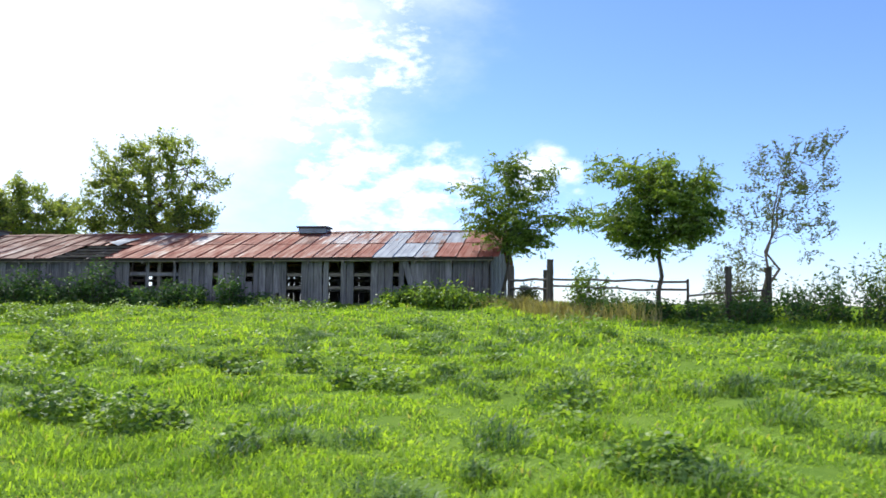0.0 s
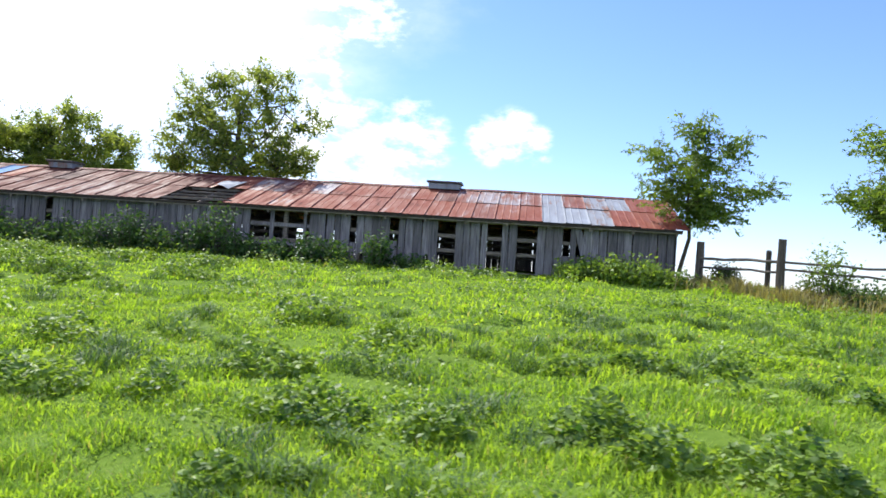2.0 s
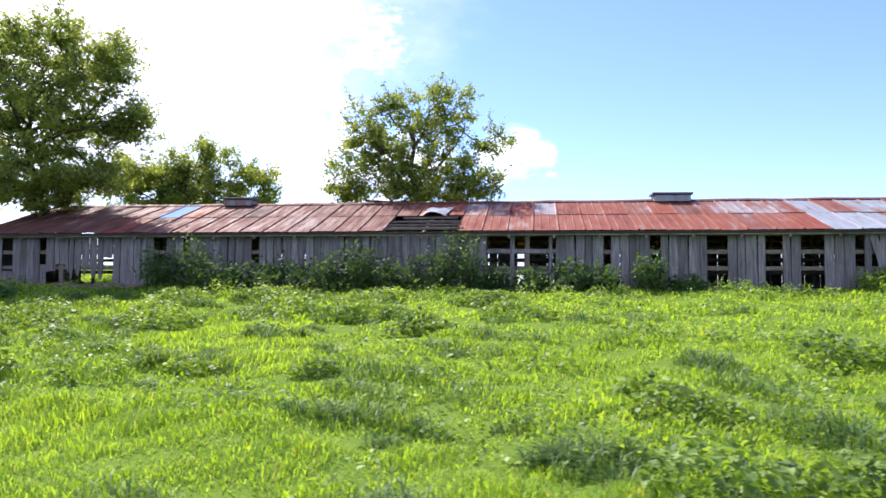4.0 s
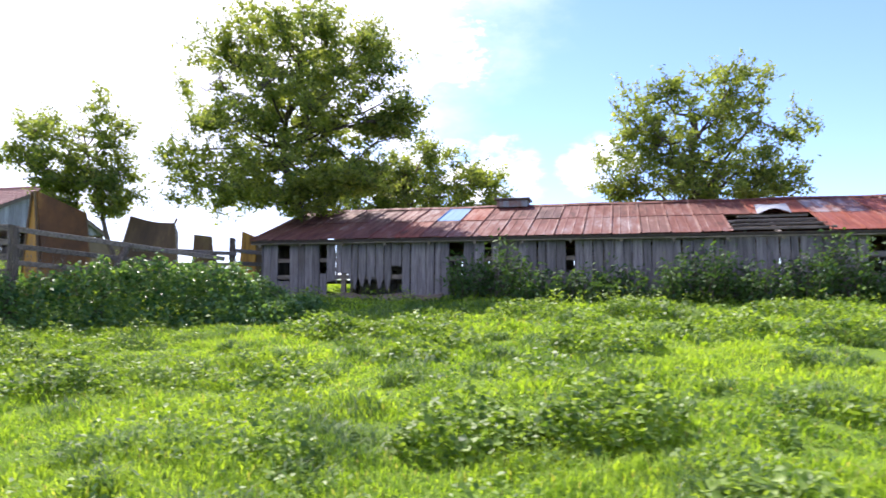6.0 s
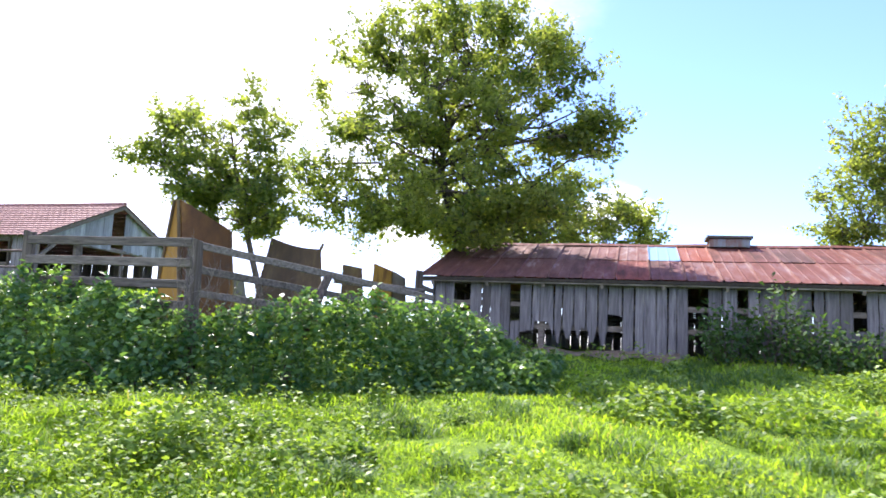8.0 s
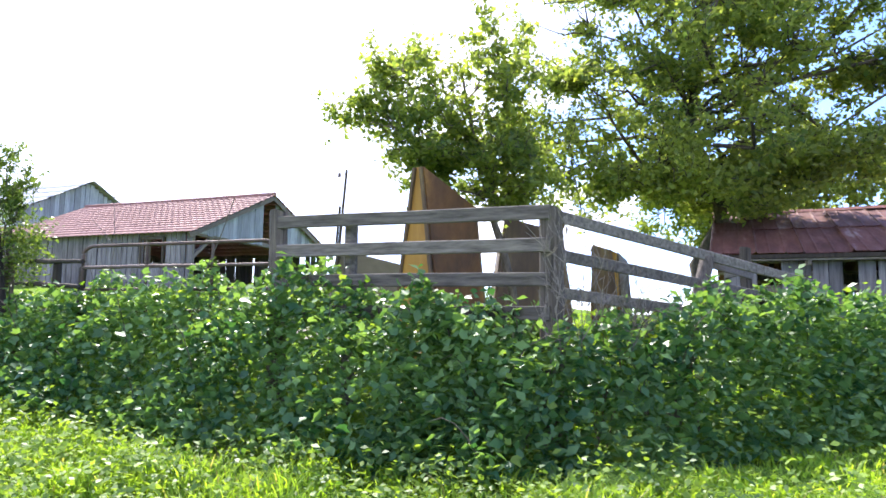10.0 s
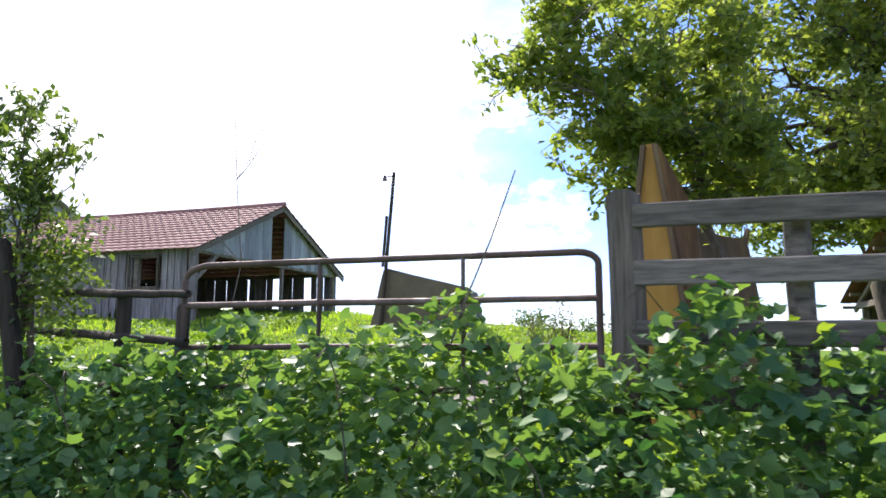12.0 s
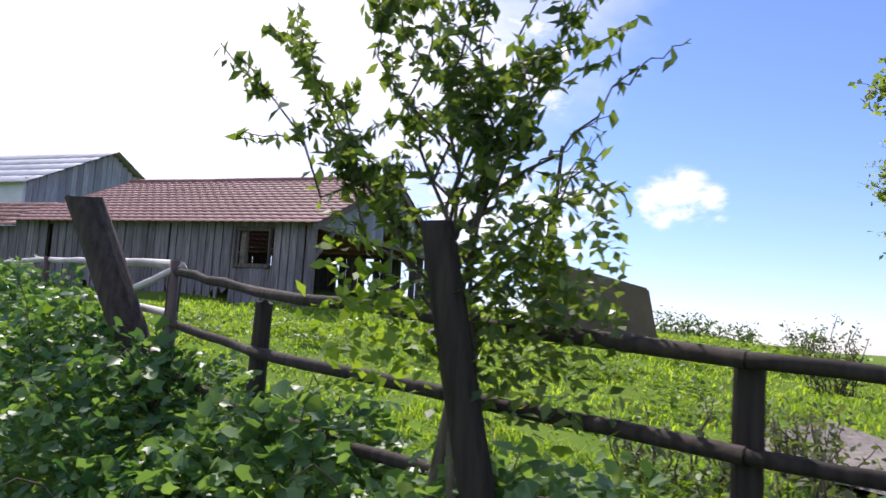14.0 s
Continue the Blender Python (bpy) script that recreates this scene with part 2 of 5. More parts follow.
L_YOUNG = foliage("young_leaf", (0.040, 0.085, 0.034), (0.19, 0.26, 0.080), 0.50, 0.36, clump=2.5)
L_TUSSOCK = foliage("coarse_grass", (0.045, 0.105, 0.040), (0.17, 0.27, 0.075), 0.42, 0.5, clump=1.5)
L_DRY = foliage("dry_grass", (0.20, 0.17, 0.08), (0.38, 0.35, 0.18), 0.4, 0.7)
L_LIME = foliage("yellow_green_leaf", (0.11, 0.20, 0.03), (0.27, 0.37, 0.065), 0.5, 0.35)


# ---------------------------------------------------------------- mesh helpers
def fast_mesh(name, verts, faces):
    """A mesh from arrays; faces all have the same number of corners."""
    verts, faces = np.asarray(verts, np.float32), np.asarray(faces, np.int32)
    me = bpy.data.meshes.new(name)
    me.vertices.add(len(verts))
    me.vertices.foreach_set("co", verts.ravel())
    me.loops.add(faces.size)
    me.loops.foreach_set("vertex_index", faces.ravel())
    me.polygons.add(len(faces))
    me.polygons.foreach_set("loop_start", np.arange(0, faces.size, faces.shape[1], dtype=np.int32))
    me.update(calc_edges=True)
    me.validate()
    return me


def child(ob, parent):
    """Hang ob, whose mesh lies in world places, under parent."""
    ob.parent = parent
    ob.matrix_parent_inverse = parent.matrix_basis.inverted() if parent.parent is None else Matrix.Identity(4)
    return ob


def part(name, bm, mat, parent, label=""):
    me = bpy.data.meshes.new(name)
    bm.to_mesh(me)
    bm.free()
    me.materials.append(mat)
    ob = new(name, me)
    if parent is not None:
        child(ob, parent)
    if label:
        ob["label"] = label
    return ob


def part_np(name, verts, faces, mat, parent=None, smooth=False):
    me = fast_mesh(name, verts, faces)
    me.materials.append(mat)
    if smooth:
        me.polygons.foreach_set("use_smooth", np.ones(len(me.polygons), bool))
    ob = new(name, me)
    if parent is not None:
        child(ob, parent)
    return ob


def thing(name, at, label, category, group="", kind=""):
    ob = new(name)
    ob.location = at
    ob.matrix_basis = Matrix.Translation(at)
    ob.empty_display_size = 0.2
    return tagged(ob, label, category, group, kind)


def bm_bar(bm, a, b, w, h, bevel=0.006, up=(0, 0, 1), seed=0):
    """A squared timber from a to b, a little uneven, with worn edges."""
    a, b = Vector(a), Vector(b)
    ax = (b - a)
    length = ax.length
    ax.normalize()
    side = ax.cross(Vector(up))
    if side.length < 1e-3:
        side = ax.cross(Vector((1, 0, 0)))
    side.normalize()
    top = side.cross(ax)
    rnd = random.Random(seed)
    rings, steps = [], max(2, int(length / 0.6) + 1)
    k = min(bevel, w * 0.3, h * 0.3)
    for i in range(steps + 1):
        c = a + ax * (length * i / steps)
        c += (side * rnd.uniform(-1, 1) + top * rnd.uniform(-1, 1)) * 0.05 * min(w, h)
        s = rnd.uniform(0.94, 1.04)
        ring = []
        for x, y in ((-w / 2 + k, -h / 2), (w / 2 - k, -h / 2), (w / 2, -h / 2 + k), (w / 2, h / 2 - k),
                     (w / 2 - k, h / 2), (-w / 2 + k, h / 2), (-w / 2, h / 2 - k), (-w / 2, -h / 2 + k)):
            ring.append(bm.verts.new(c + side * x * s + top * y * s))
        rings.append(ring)
    for r, q in zip(rings, rings[1:]):
        for i in range(8):
            bm.faces.new((r[i], r[(i + 1) % 8], q[(i + 1) % 8], q[i]))
    bm.faces.new(rings[0][::-1])
    bm.faces.new(rings[-1])
    return bm


def bar(name, a, b, w, h, mat, parent, seed=0, label="", bevel=0.006):
    bm = bm_bar(bmesh.new(), a, b, w, h, bevel, seed=seed)
    bmesh.ops.recalc_face_normals(bm, faces=bm.faces)
    return part(name, bm, mat, parent, label)


def tube_arrays(paths, sides=6):
    """paths: (points, radii) pairs. Tapered tubes as arrays of verts and quads."""
    V, F, n0 = [], [], 0
    for pts, rad in paths:
        pts = np.asarray(pts, float)
        k = len(pts)
        tan = np.gradient(pts, axis=0)
        tan /= np.linalg.norm(tan, axis=1, keepdims=True) + 1e-9
        ref = np.where(np.abs(tan[:, 2:3]) > 0.9, [[1.0, 0, 0]], [[0, 0, 1.0]])
        s = np.cross(tan, ref)
        s /= np.linalg.norm(s, axis=1, keepdims=True) + 1e-9
        u = np.cross(s, tan)
        ang = np.linspace(0, 2 * np.pi, sides, endpoint=False)
        r = np.asarray(rad, float)[:, None, None]
        ring = pts[:, None] + r * (np.cos(ang)[None, :, None] * s[:, None] + np.sin(ang)[None, :, None] * u[:, None])
        V.append(ring.reshape(-1, 3))
        i, j = np.meshgrid(np.arange(k - 1), np.arange(sides), indexing="ij")
        a = n0 + i * sides + j
        b = n0 + i * sides + (j + 1) % sides
        F.append(np.stack([a, b, b + sides, a + sides], -1).reshape(-1, 4))
        n0 += k * sides
        cap = np.arange(sides // 2 - 1)
        for base in (n0 - k * sides, n0 - sides):
            F.append(np.stack([base + cap, base + cap + 1, base + sides - 2 - cap, base + sides - 1 - cap], -1) if sides % 2 == 0 else np.zeros((0, 4), int))
    return np.concatenate(V), np.concatenate(F)


def leaf_arrays(rng, centres, size, droop=0.3, wide=0.5, upward=0.35, lobed=False):
    """Folded leaf blades at the given places, turned at random, faces mostly up."""
    n = len(centres)
    size = np.asarray(size) * np.ones(n)
    nor = rng.normal(size=(n, 3))
    nor[:, 2] = np.abs(nor[:, 2]) + upward * 2
    nor /= np.linalg.norm(nor, axis=1, keepdims=True)
    d = rng.normal(size=(n, 3))
    d[:, 2] -= droop
    d -= nor * (d * nor).sum(1, keepdims=True)
    d /= np.linalg.norm(d, axis=1, keepdims=True) + 1e-9
    s = np.cross(nor, d)
    L = size[:, None]
    if not lobed:
        fold = nor * L * 0.10
        v = np.stack([centres - d * L * 0.5, centres + s * L * wide * 0.5 + fold, centres + d * L * 0.5, centres - s * L * wide * 0.5 + fold], 1)
        f = np.arange(n * 4).reshape(n, 4)
        return v.reshape(-1, 3), f
    # three-lobed blade
    outline = ((-0.5, 0.0), (-0.38, 0.30), (0.0, 0.50), (0.10, 0.22), (0.5, 0.0), (0.10, -0.22), (0.0, -0.50), (-0.38, -0.30))
    v = np.stack([centres + d * L * a + s * L * b * (wide / 0.5) * 0.8 + nor * L * (0.16 * abs(b) - 0.12 * a * a) for a, b in outline], 1)
    o = (np.arange(n) * 8)[:, None]
    quads = np.concatenate([o + [[0, 1, 3, 4]], o + [[0, 4, 5, 7]]], 0)
    tris = np.concatenate([o + [[1, 2, 3]], o + [[7, 5, 6]]], 0)
    t = np.concatenate([quads[:, [0, 1, 2]], quads[:, [0, 2, 3]], tris], 0)
    return v.reshape(-1, 3), t


def blades(rng, base, height, width, lean):
    """Grass blades: a bent, pointed strip each."""
    n = len(base)
    a = rng.uniform(0, 2 * np.pi, n)
    d = np.stack([np.cos(a), np.sin(a), 0 * a], 1)
    s = np.stack([-np.sin(a), np.cos(a), 0 * a], 1)
    h, w, k = height[:, None], width[:, None], lean[:, None]
    up = np.array([[0, 0, 1.0]])
    mid = base + up * h * 0.55 + d * h * k * 0.3
    v = np.stack([base - s * w * 0.35, base + s * w * 0.35, mid + s * w * 0.5, mid - s * w * 0.5, base + up * h * (1 - 0.25 * k) + d * h * k], 1)
    o = (np.arange(n) * 5)[:, None]
    f = np.concatenate([o + [[0, 1, 2]], o + [[0, 2, 3]], o + [[3, 2, 4]]], 0)
    return v.reshape(-1, 3), f


# ---------------------------------------------------------------- the lie of the land
TRACK_X = (-60.0, -34.0, -25.6, -22.2, -18.3, -15.7, -9.8, -2.9, 3.7, 40.0)
TRACK_Y = (24.0, 15.0, 11.6, 10.1, 7.9, 6.45, 4.2, 2.65, 1.0, -8.0)
BASE_X = (-60.0, -45.0, -32.0, -25.6, -22.2, -18.3, -14.0, -9.8, 4.0, 40.0)
BASE_Z = (2.6, 2.3, 1.35, 0.85, 0.5, 0.22, 0.06, 0.0, 0.05, 0.1)


def smooth01(v):
    v = np.clip(v, 0, 1)
    return v * v * (3 - 2 * v)


def land(x, y):
    x, y = np.asarray(x, float), np.asarray(y, float)
    ty, base = np.interp(x, TRACK_X, TRACK_Y), np.interp(x, BASE_X, BASE_Z)
    d = y - ty
    to_barn = np.maximum(18.9 - ty, 4.0)
    right = base + (1.40 - base) * np.clip(d / to_barn, 0, 1) ** 1.12
    dl = np.where(d < 9, d, 9 + 3 * (1 - np.exp(-(d - 9) / 3.0)))
    left = base + 0.165 * np.clip(dl, 0, 3) + 0.10 * np.maximum(dl - 3, 0)
    k = smooth01((-17.5 - x) / 5.5)
    z = right * (1 - k) + left * k
    z = np.where(d < 0, base + 0.012 * d, z)
    z -= 0.05 * np.maximum(y - 27 - 8 * k, 0) * (y < 1e9)
    z = np.maximum(z, -6.0)
    lumps = 0.055 * np.sin(x * 1.7 + 0.6 * y) * np.sin(y * 1.3 - 0.4 * x) + 0.02 * np.sin(3.1 * x + 1.0) * np.sin(2.7 * y) + 0.042 * np.sin(4.3 * x + 1.7 * np.sin(1.9 * y)) * np.sin(5.1 * y + 1.3 * np.sin(2.3 * x))
    return z + lumps * smooth01(np.abs(d) / 3)


def land_at(x, y):
    return float(land(x, y))


def make_ground():
    gx = np.concatenate([[-900, -500, -300, -180, -110, -80], np.arange(-62, 30.1, 0.5), [38, 55, 80, 120, 200, 320, 520, 900]])
    gy = np.concatenate([[-700, -350, -150, -70, -35, -18, -10], np.arange(-6, 44.1, 0.5), [50, 60, 80, 110, 150, 220, 340, 520, 900]])
    X, Y = np.meshgrid(gx, gy, indexing="ij")
    V = np.stack([X, Y, land(X, Y)], -1).reshape(-1, 3)
    i, j = np.meshgrid(np.arange(len(gx) - 1), np.arange(len(gy) - 1), indexing="ij")
    a = i * len(gy) + j
    F = np.stack([a, a + len(gy), a + len(gy) + 1, a + 1], -1).reshape(-1, 4)
    ob = part_np("ground", V, F, M_SOIL, smooth=True)
    tagged(ob, "sloping green pasture of turf and soil", "ground", kind="structure")


make_ground()


# ---------------------------------------------------------------- the long barn
def board_mesh(name, seed, ragged):
    """A plank one unit wide, thick and high, with an uneven lower end."""
    rnd = random.Random(seed)
    xs = [-0.5, -0.18, 0.15, 0.5]
    low = [rnd.uniform(0, 0.3 if ragged else 0.03) for _ in xs]
    top = [1 - rnd.uniform(0, 0.012) for _ in xs]
    verts, faces, n = [], [], len(xs)
    for y in (-0.5, 0.5):
        for x, z in zip(xs, low):
            verts.append((x, y, z))
        for x, z in zip(xs, top):
            verts.append((x + rnd.uniform(-0.02, 0.02), y, z))
    m = 2 * n
    for i in range(n - 1):
        faces.append((i, i + 1, n + i + 1, n + i))
        faces.append((m + i + 1, m + i, m + n + i, m + n + i + 1))
        faces.append((m + i, m + i + 1, i + 1, i))
        faces.append((n + i, n + i + 1, m + n + i + 1, m + n + i))
    faces.append((m, 0, n, m + n))
    faces.append((n - 1, m + n - 1, m + 2 * n - 1, 2 * n - 1))
    me = bpy.data.meshes.new(name)
    me.from_pydata(verts, [], faces)
    me.materials.append(M_BOARD)
    return me


BOARDS = [board_mesh("board", s, False) for s in range(5)]
RAGGED = [board_mesh("board", 20 + s, True) for s in range(5)]


def piece(name, mesh, m, parent):
    ob = new(name, mesh)
    ob.parent = parent
    ob.matrix_basis = m
    return ob


def plank_upright(parent, rnd, x, y, z0, z1, w, along="x", ragged=False, thick=0.022, mat=None):
    me = rnd.choice(RAGGED if ragged else BOARDS)
    turn = 0 if along == "x" else 90
    m = pose(x, y, z0, rnd.uniform(-0.4, 0.4), rnd.uniform(-0.55, 0.55), turn + rnd.uniform(-0.8, 0.8)) @ Matrix.Diagonal((w * rnd.choice((1, -1)), thick, z1 - z0, 1))
    ob = piece("board", me, m, parent)
    if mat is not None:
        ob.material_slots[0].link = "OBJECT"
        ob.material_slots[0].material = mat
    return ob


BX0, BX1, BY, BY2 = -19.97, 1.90, 18.90, 24.1   # ends, front and back of the barn
RIDGE_Y, RIDGE_Z, EAVE_Z = 21.6, 3.56, 2.62
BARN_TOP, BARN_FOOT = 2.60, 1.28

barn = thing("long_barn", (-9.0, 21.5, 1.3), "long low weathered grey board barn with rusty red roof", "barn")


def barn_frame(y, name):
    """Plates, sill and posts of a long wall."""
    bm = bmesh.new()
    bm_bar(bm, (BX0, y + 0.07, 2.56), (BX1, y + 0.07, 2.56), 0.09, 0.10, seed=1)
    bm_bar(bm, (BX0, y + 0.07, 1.36), (BX1, y + 0.07, 1.36), 0.09, 0.10, seed=2)
    for i, x in enumerate(np.linspace(BX0 + 0.05, BX1 - 0.05, 13)):
        bm_bar(bm, (x, y + 0.08, 1.2), (x, y + 0.08, 2.56), 0.1, 0.1, seed=3 + i)
    bm_bar(bm, (BX0, y + 0.045, 2.18), (BX1, y + 0.045, 2.17), 0.03, 0.09, seed=31)
    bm_bar(bm, (BX0, y + 0.045, 1.82), (BX1, y + 0.045, 1.83), 0.03, 0.09, seed=32)
    bmesh.ops.recalc_face_normals(bm, faces=bm.faces)
    return part(name, bm, M_BEAM, barn)


# openings in the front wall: from, to, lower edge of the gap, upper edge
GAPS = ((-19.62, -19.33, 1.74, 2.54), (-18.63, -18.47, 1.90, 2.55), (-17.02, -16.80, 1.30, 2.04), (-15.78, -15.48, 1.30, 2.54),
        (-15.05, -14.90, 2.05, 2.52), (-13.43, -13.25, 1.93, 2.54), (-8.10, -6.62, 1.30, 2.50), (-5.62, -5.46, 1.88, 2.50),
        (-4.66, -4.45, 1.98, 2.50), (-3.50, -3.10, 1.30, 2.53), (-2.34, -2.00, 1.30, 2.52), (-1.66, -1.20, 1.30, 2.52),
        (-0.60, -0.44, 1.86, 2.50), (-0.30, -0.14, 1.80, 2.46))


def front_boards(wall):
    rnd = random.Random(5)
    edges = sorted({BX0, BX1} | {g[0] for g in GAPS} | {g[1] for g in GAPS})
    for a, b in zip(edges, edges[1:]):
        gap = next((g for g in GAPS if abs(g[0] - a) < 1e-6), None)
        n = max(1, round((b - a) / 0.185))
        cuts = [a + (b - a) * (i + (rnd.uniform(-0.16, 0.16) if 0 < i < n else 0)) / n for i in range(n + 1)]
        for p, q in zip(cuts, cuts[1:]):
            mid, w = (p + q) / 2, (q - p) - rnd.choice((0.006, 0.010, 0.012, 0.018, 0.030))
            y = BY + rnd.uniform(-0.008, 0.008)
            if gap is None:
                foot = BARN_FOOT + rnd.uniform(0, 0.06)
                ragged = -18.25 < mid < -17.05
                if ragged:
                    foot = 1.52 + rnd.uniform(0, 0.12)
                elif -18.62 < mid < -18.2:
                    foot = 1.72
                plank_upright(wall, rnd, mid, y, foot, BARN_TOP - rnd.uniform(0, 0.03), w, ragged=ragged or rnd.random() < 0.12)
            else:
                if gap[2] > BARN_FOOT + 0.05:
                    plank_upright(wall, rnd, mid, y, BARN_FOOT, gap[2], w)
                if gap[3] < 2.3:
                    plank_upright(wall, rnd, mid, y, gap[3], BARN_TOP, w)
    # boards that hang askew
    me = BOARDS[1]
    piece("board", me, pose(-0.02, BY - 0.03, 1.62, 0, -16, 0) @ Matrix.Diagonal((0.15, 0.022, 0.95, 1)), wall)
    piece("board", me, pose(-7.55, BY - 0.005, 1.42, 0, 0.6, 0) @ Matrix.Diagonal((0.09, 0.03, 1.14, 1)), wall)
    piece("board", me, pose(-6.72, BY - 0.008, 1.42, 0, -0.4, 0) @ Matrix.Diagonal((0.07, 0.03, 1.14, 1)), wall)
    for z in (1.74, 2.2):
        piece("board", BOARDS[2], pose(-8.12, BY + 0.02, z, 0, 90.4, 0) @ Matrix.Diagonal((0.085, 0.025, 1.52, 1)), wall)


front = barn_frame(BY, "front_wall")
front_boards(front)
back = barn_frame(BY2 - 0.14, "back_wall")
rnd = random.Random(9)
x = BX0 + 0.1
while x < BX1:
    w = rnd.uniform(0.17, 0.24)
    if rnd.random() > 0.035:
        plank_upright(back, rnd, x + w / 2, BY2, 1.2, 2.72, w - rnd.uniform(0.002, 0.014))
    x += w
for ex, nm in ((BX0, "left_gable"), (BX1, "right_gable")):
    bm = bm_bar(bmesh.new(), (ex, BY, 1.36), (ex, BY2, 1.36), 0.09, 0.1)
    bm_bar(bm, (ex, BY, 2.56), (ex, BY2, 2.56), 0.09, 0.1)
    bm_bar(bm, (ex, RIDGE_Y, 2.56), (ex, RIDGE_Y, RIDGE_Z - 0.08), 0.09, 0.1)
    bmesh.ops.recalc_face_normals(bm, faces=bm.faces)
    wall = part(nm, bm, M_BEAM, barn)
    y = BY + 0.02
    while y < BY2 - 0.03:
        w = rnd.uniform(0.17, 0.22)
        mid = min(y + w / 2, BY2)
        slope = (RIDGE_Z - EAVE_Z) / (RIDGE_Y - BY)
        top = RIDGE_Z - 0.06 - abs(mid - RIDGE_Y) * slope
        if ex > 0 or mid < 22.5:
            plank_upright(wall, rnd, ex + (0.035 if ex > 0 else -0.035), mid, BARN_FOOT, top, w - 0.008, along="y")
        y += w

# inner partition rails, pens and loose timbers seen through the openings
bm = bmesh.new()
for i, z in enumerate((1.75, 2.05, 2.3)):
    bm_bar(bm, (BX0 + 0.2, 20.6, z), (BX1 - 0.2, 20.6, z + 0.03), 0.03, 0.08, seed=50 + i)
for i, x in enumerate(np.arange(BX0 + 0.6, BX1, 0.93)):
    bm_bar(bm, (x, 20.65, 1.2), (x, 20.65, 2.7), 0.07, 0.07, seed=70 + i)
bmesh.ops.recalc_face_normals(bm, faces=bm.faces)
part("pen_railing", bm, M_BEAM, barn)

# roof
SLOPE = math.atan2(RIDGE_Z - EAVE_Z, RIDGE_Y - (BY - 0.22))
RUN = math.hypot(RIDGE_Z - EAVE_Z, RIDGE_Y - (BY - 0.22))


def sheet_mesh(seed):
    """A pressed sheet, unit width and length, with a raised seam and shallow flutes."""
    rnd = random.Random(seed)
    prof = [(0.0, 0.0), (0.03, 0.03), (0.07, 0.0), (0.28, 0.002), (0.32, 0.010), (0.36, 0.002), (0.62, 0.002), (0.66, 0.010), (0.70, 0.002), (0.95, 0.0), (1.02, 0.012)]
    rows = [0.0, 0.33, 0.66, 1.0]
    verts, faces = [], []
    for layer in (0, -0.004):
        for r in rows:
            sag = rnd.uniform(-0.008, 0.008)
            for px, pz in prof:
                verts.append((px, r + (rnd.uniform(-0.006, 0.006) if r in (0.0, 1.0) else 0), pz + sag + layer))
    n, k = len(prof), len(prof) * len(rows)
    for i in range(len(rows) - 1):
        for j in range(n - 1):
            a = i * n + j
            faces.append((a, a + 1, a + n + 1, a + n))
            faces.append((k + a + n, k + a + n + 1, k + a + 1, k + a))
    for j in range(n - 1):
        faces.append((k + j, k + j + 1, j + 1, j))
    me = bpy.data.meshes.new("roof_sheet")
    me.from_pydata(verts, [], faces)
    me.materials.append(M_RUST)
    return me


SHEETS = [sheet_mesh(s) for s in range(6)]
bm = bmesh.new()
for i in range(6):
    f = i / 5
    for side in (-1, 1):
        run_y = RIDGE_Y + side * (1 - f) * (RIDGE_Y - BY + 0.16)
        bm_bar(bm, (BX0 - 0.2, run_y, RIDGE_Z - 0.075 - (1 - f) * (RIDGE_Z - EAVE_Z)), (BX1 + 0.12, run_y, RIDGE_Z - 0.075 - (1 - f) * (RIDGE_Z - EAVE_Z)), 0.06, 0.05, seed=90 + i)
for i, x in enumerate(np.linspace(BX0, BX1, 24)):
    for side in (-1, 1):
        bm_bar(bm, (x, RIDGE_Y + side * (RIDGE_Y - BY + 0.18), EAVE_Z - 0.12), (x, RIDGE_Y, RIDGE_Z - 0.12), 0.05, 0.08, seed=120 + i)
bmesh.ops.recalc_face_normals(bm, faces=bm.faces)
roof = part("roof", bm, M_BEAM, barn)
bar("fascia", (BX0 - 0.2, BY - 0.20, EAVE_Z - 0.045), (BX1 + 0.12, BY - 0.20, EAVE_Z - 0.04), 0.025, 0.055, M_DARKPOST, roof, seed=140)


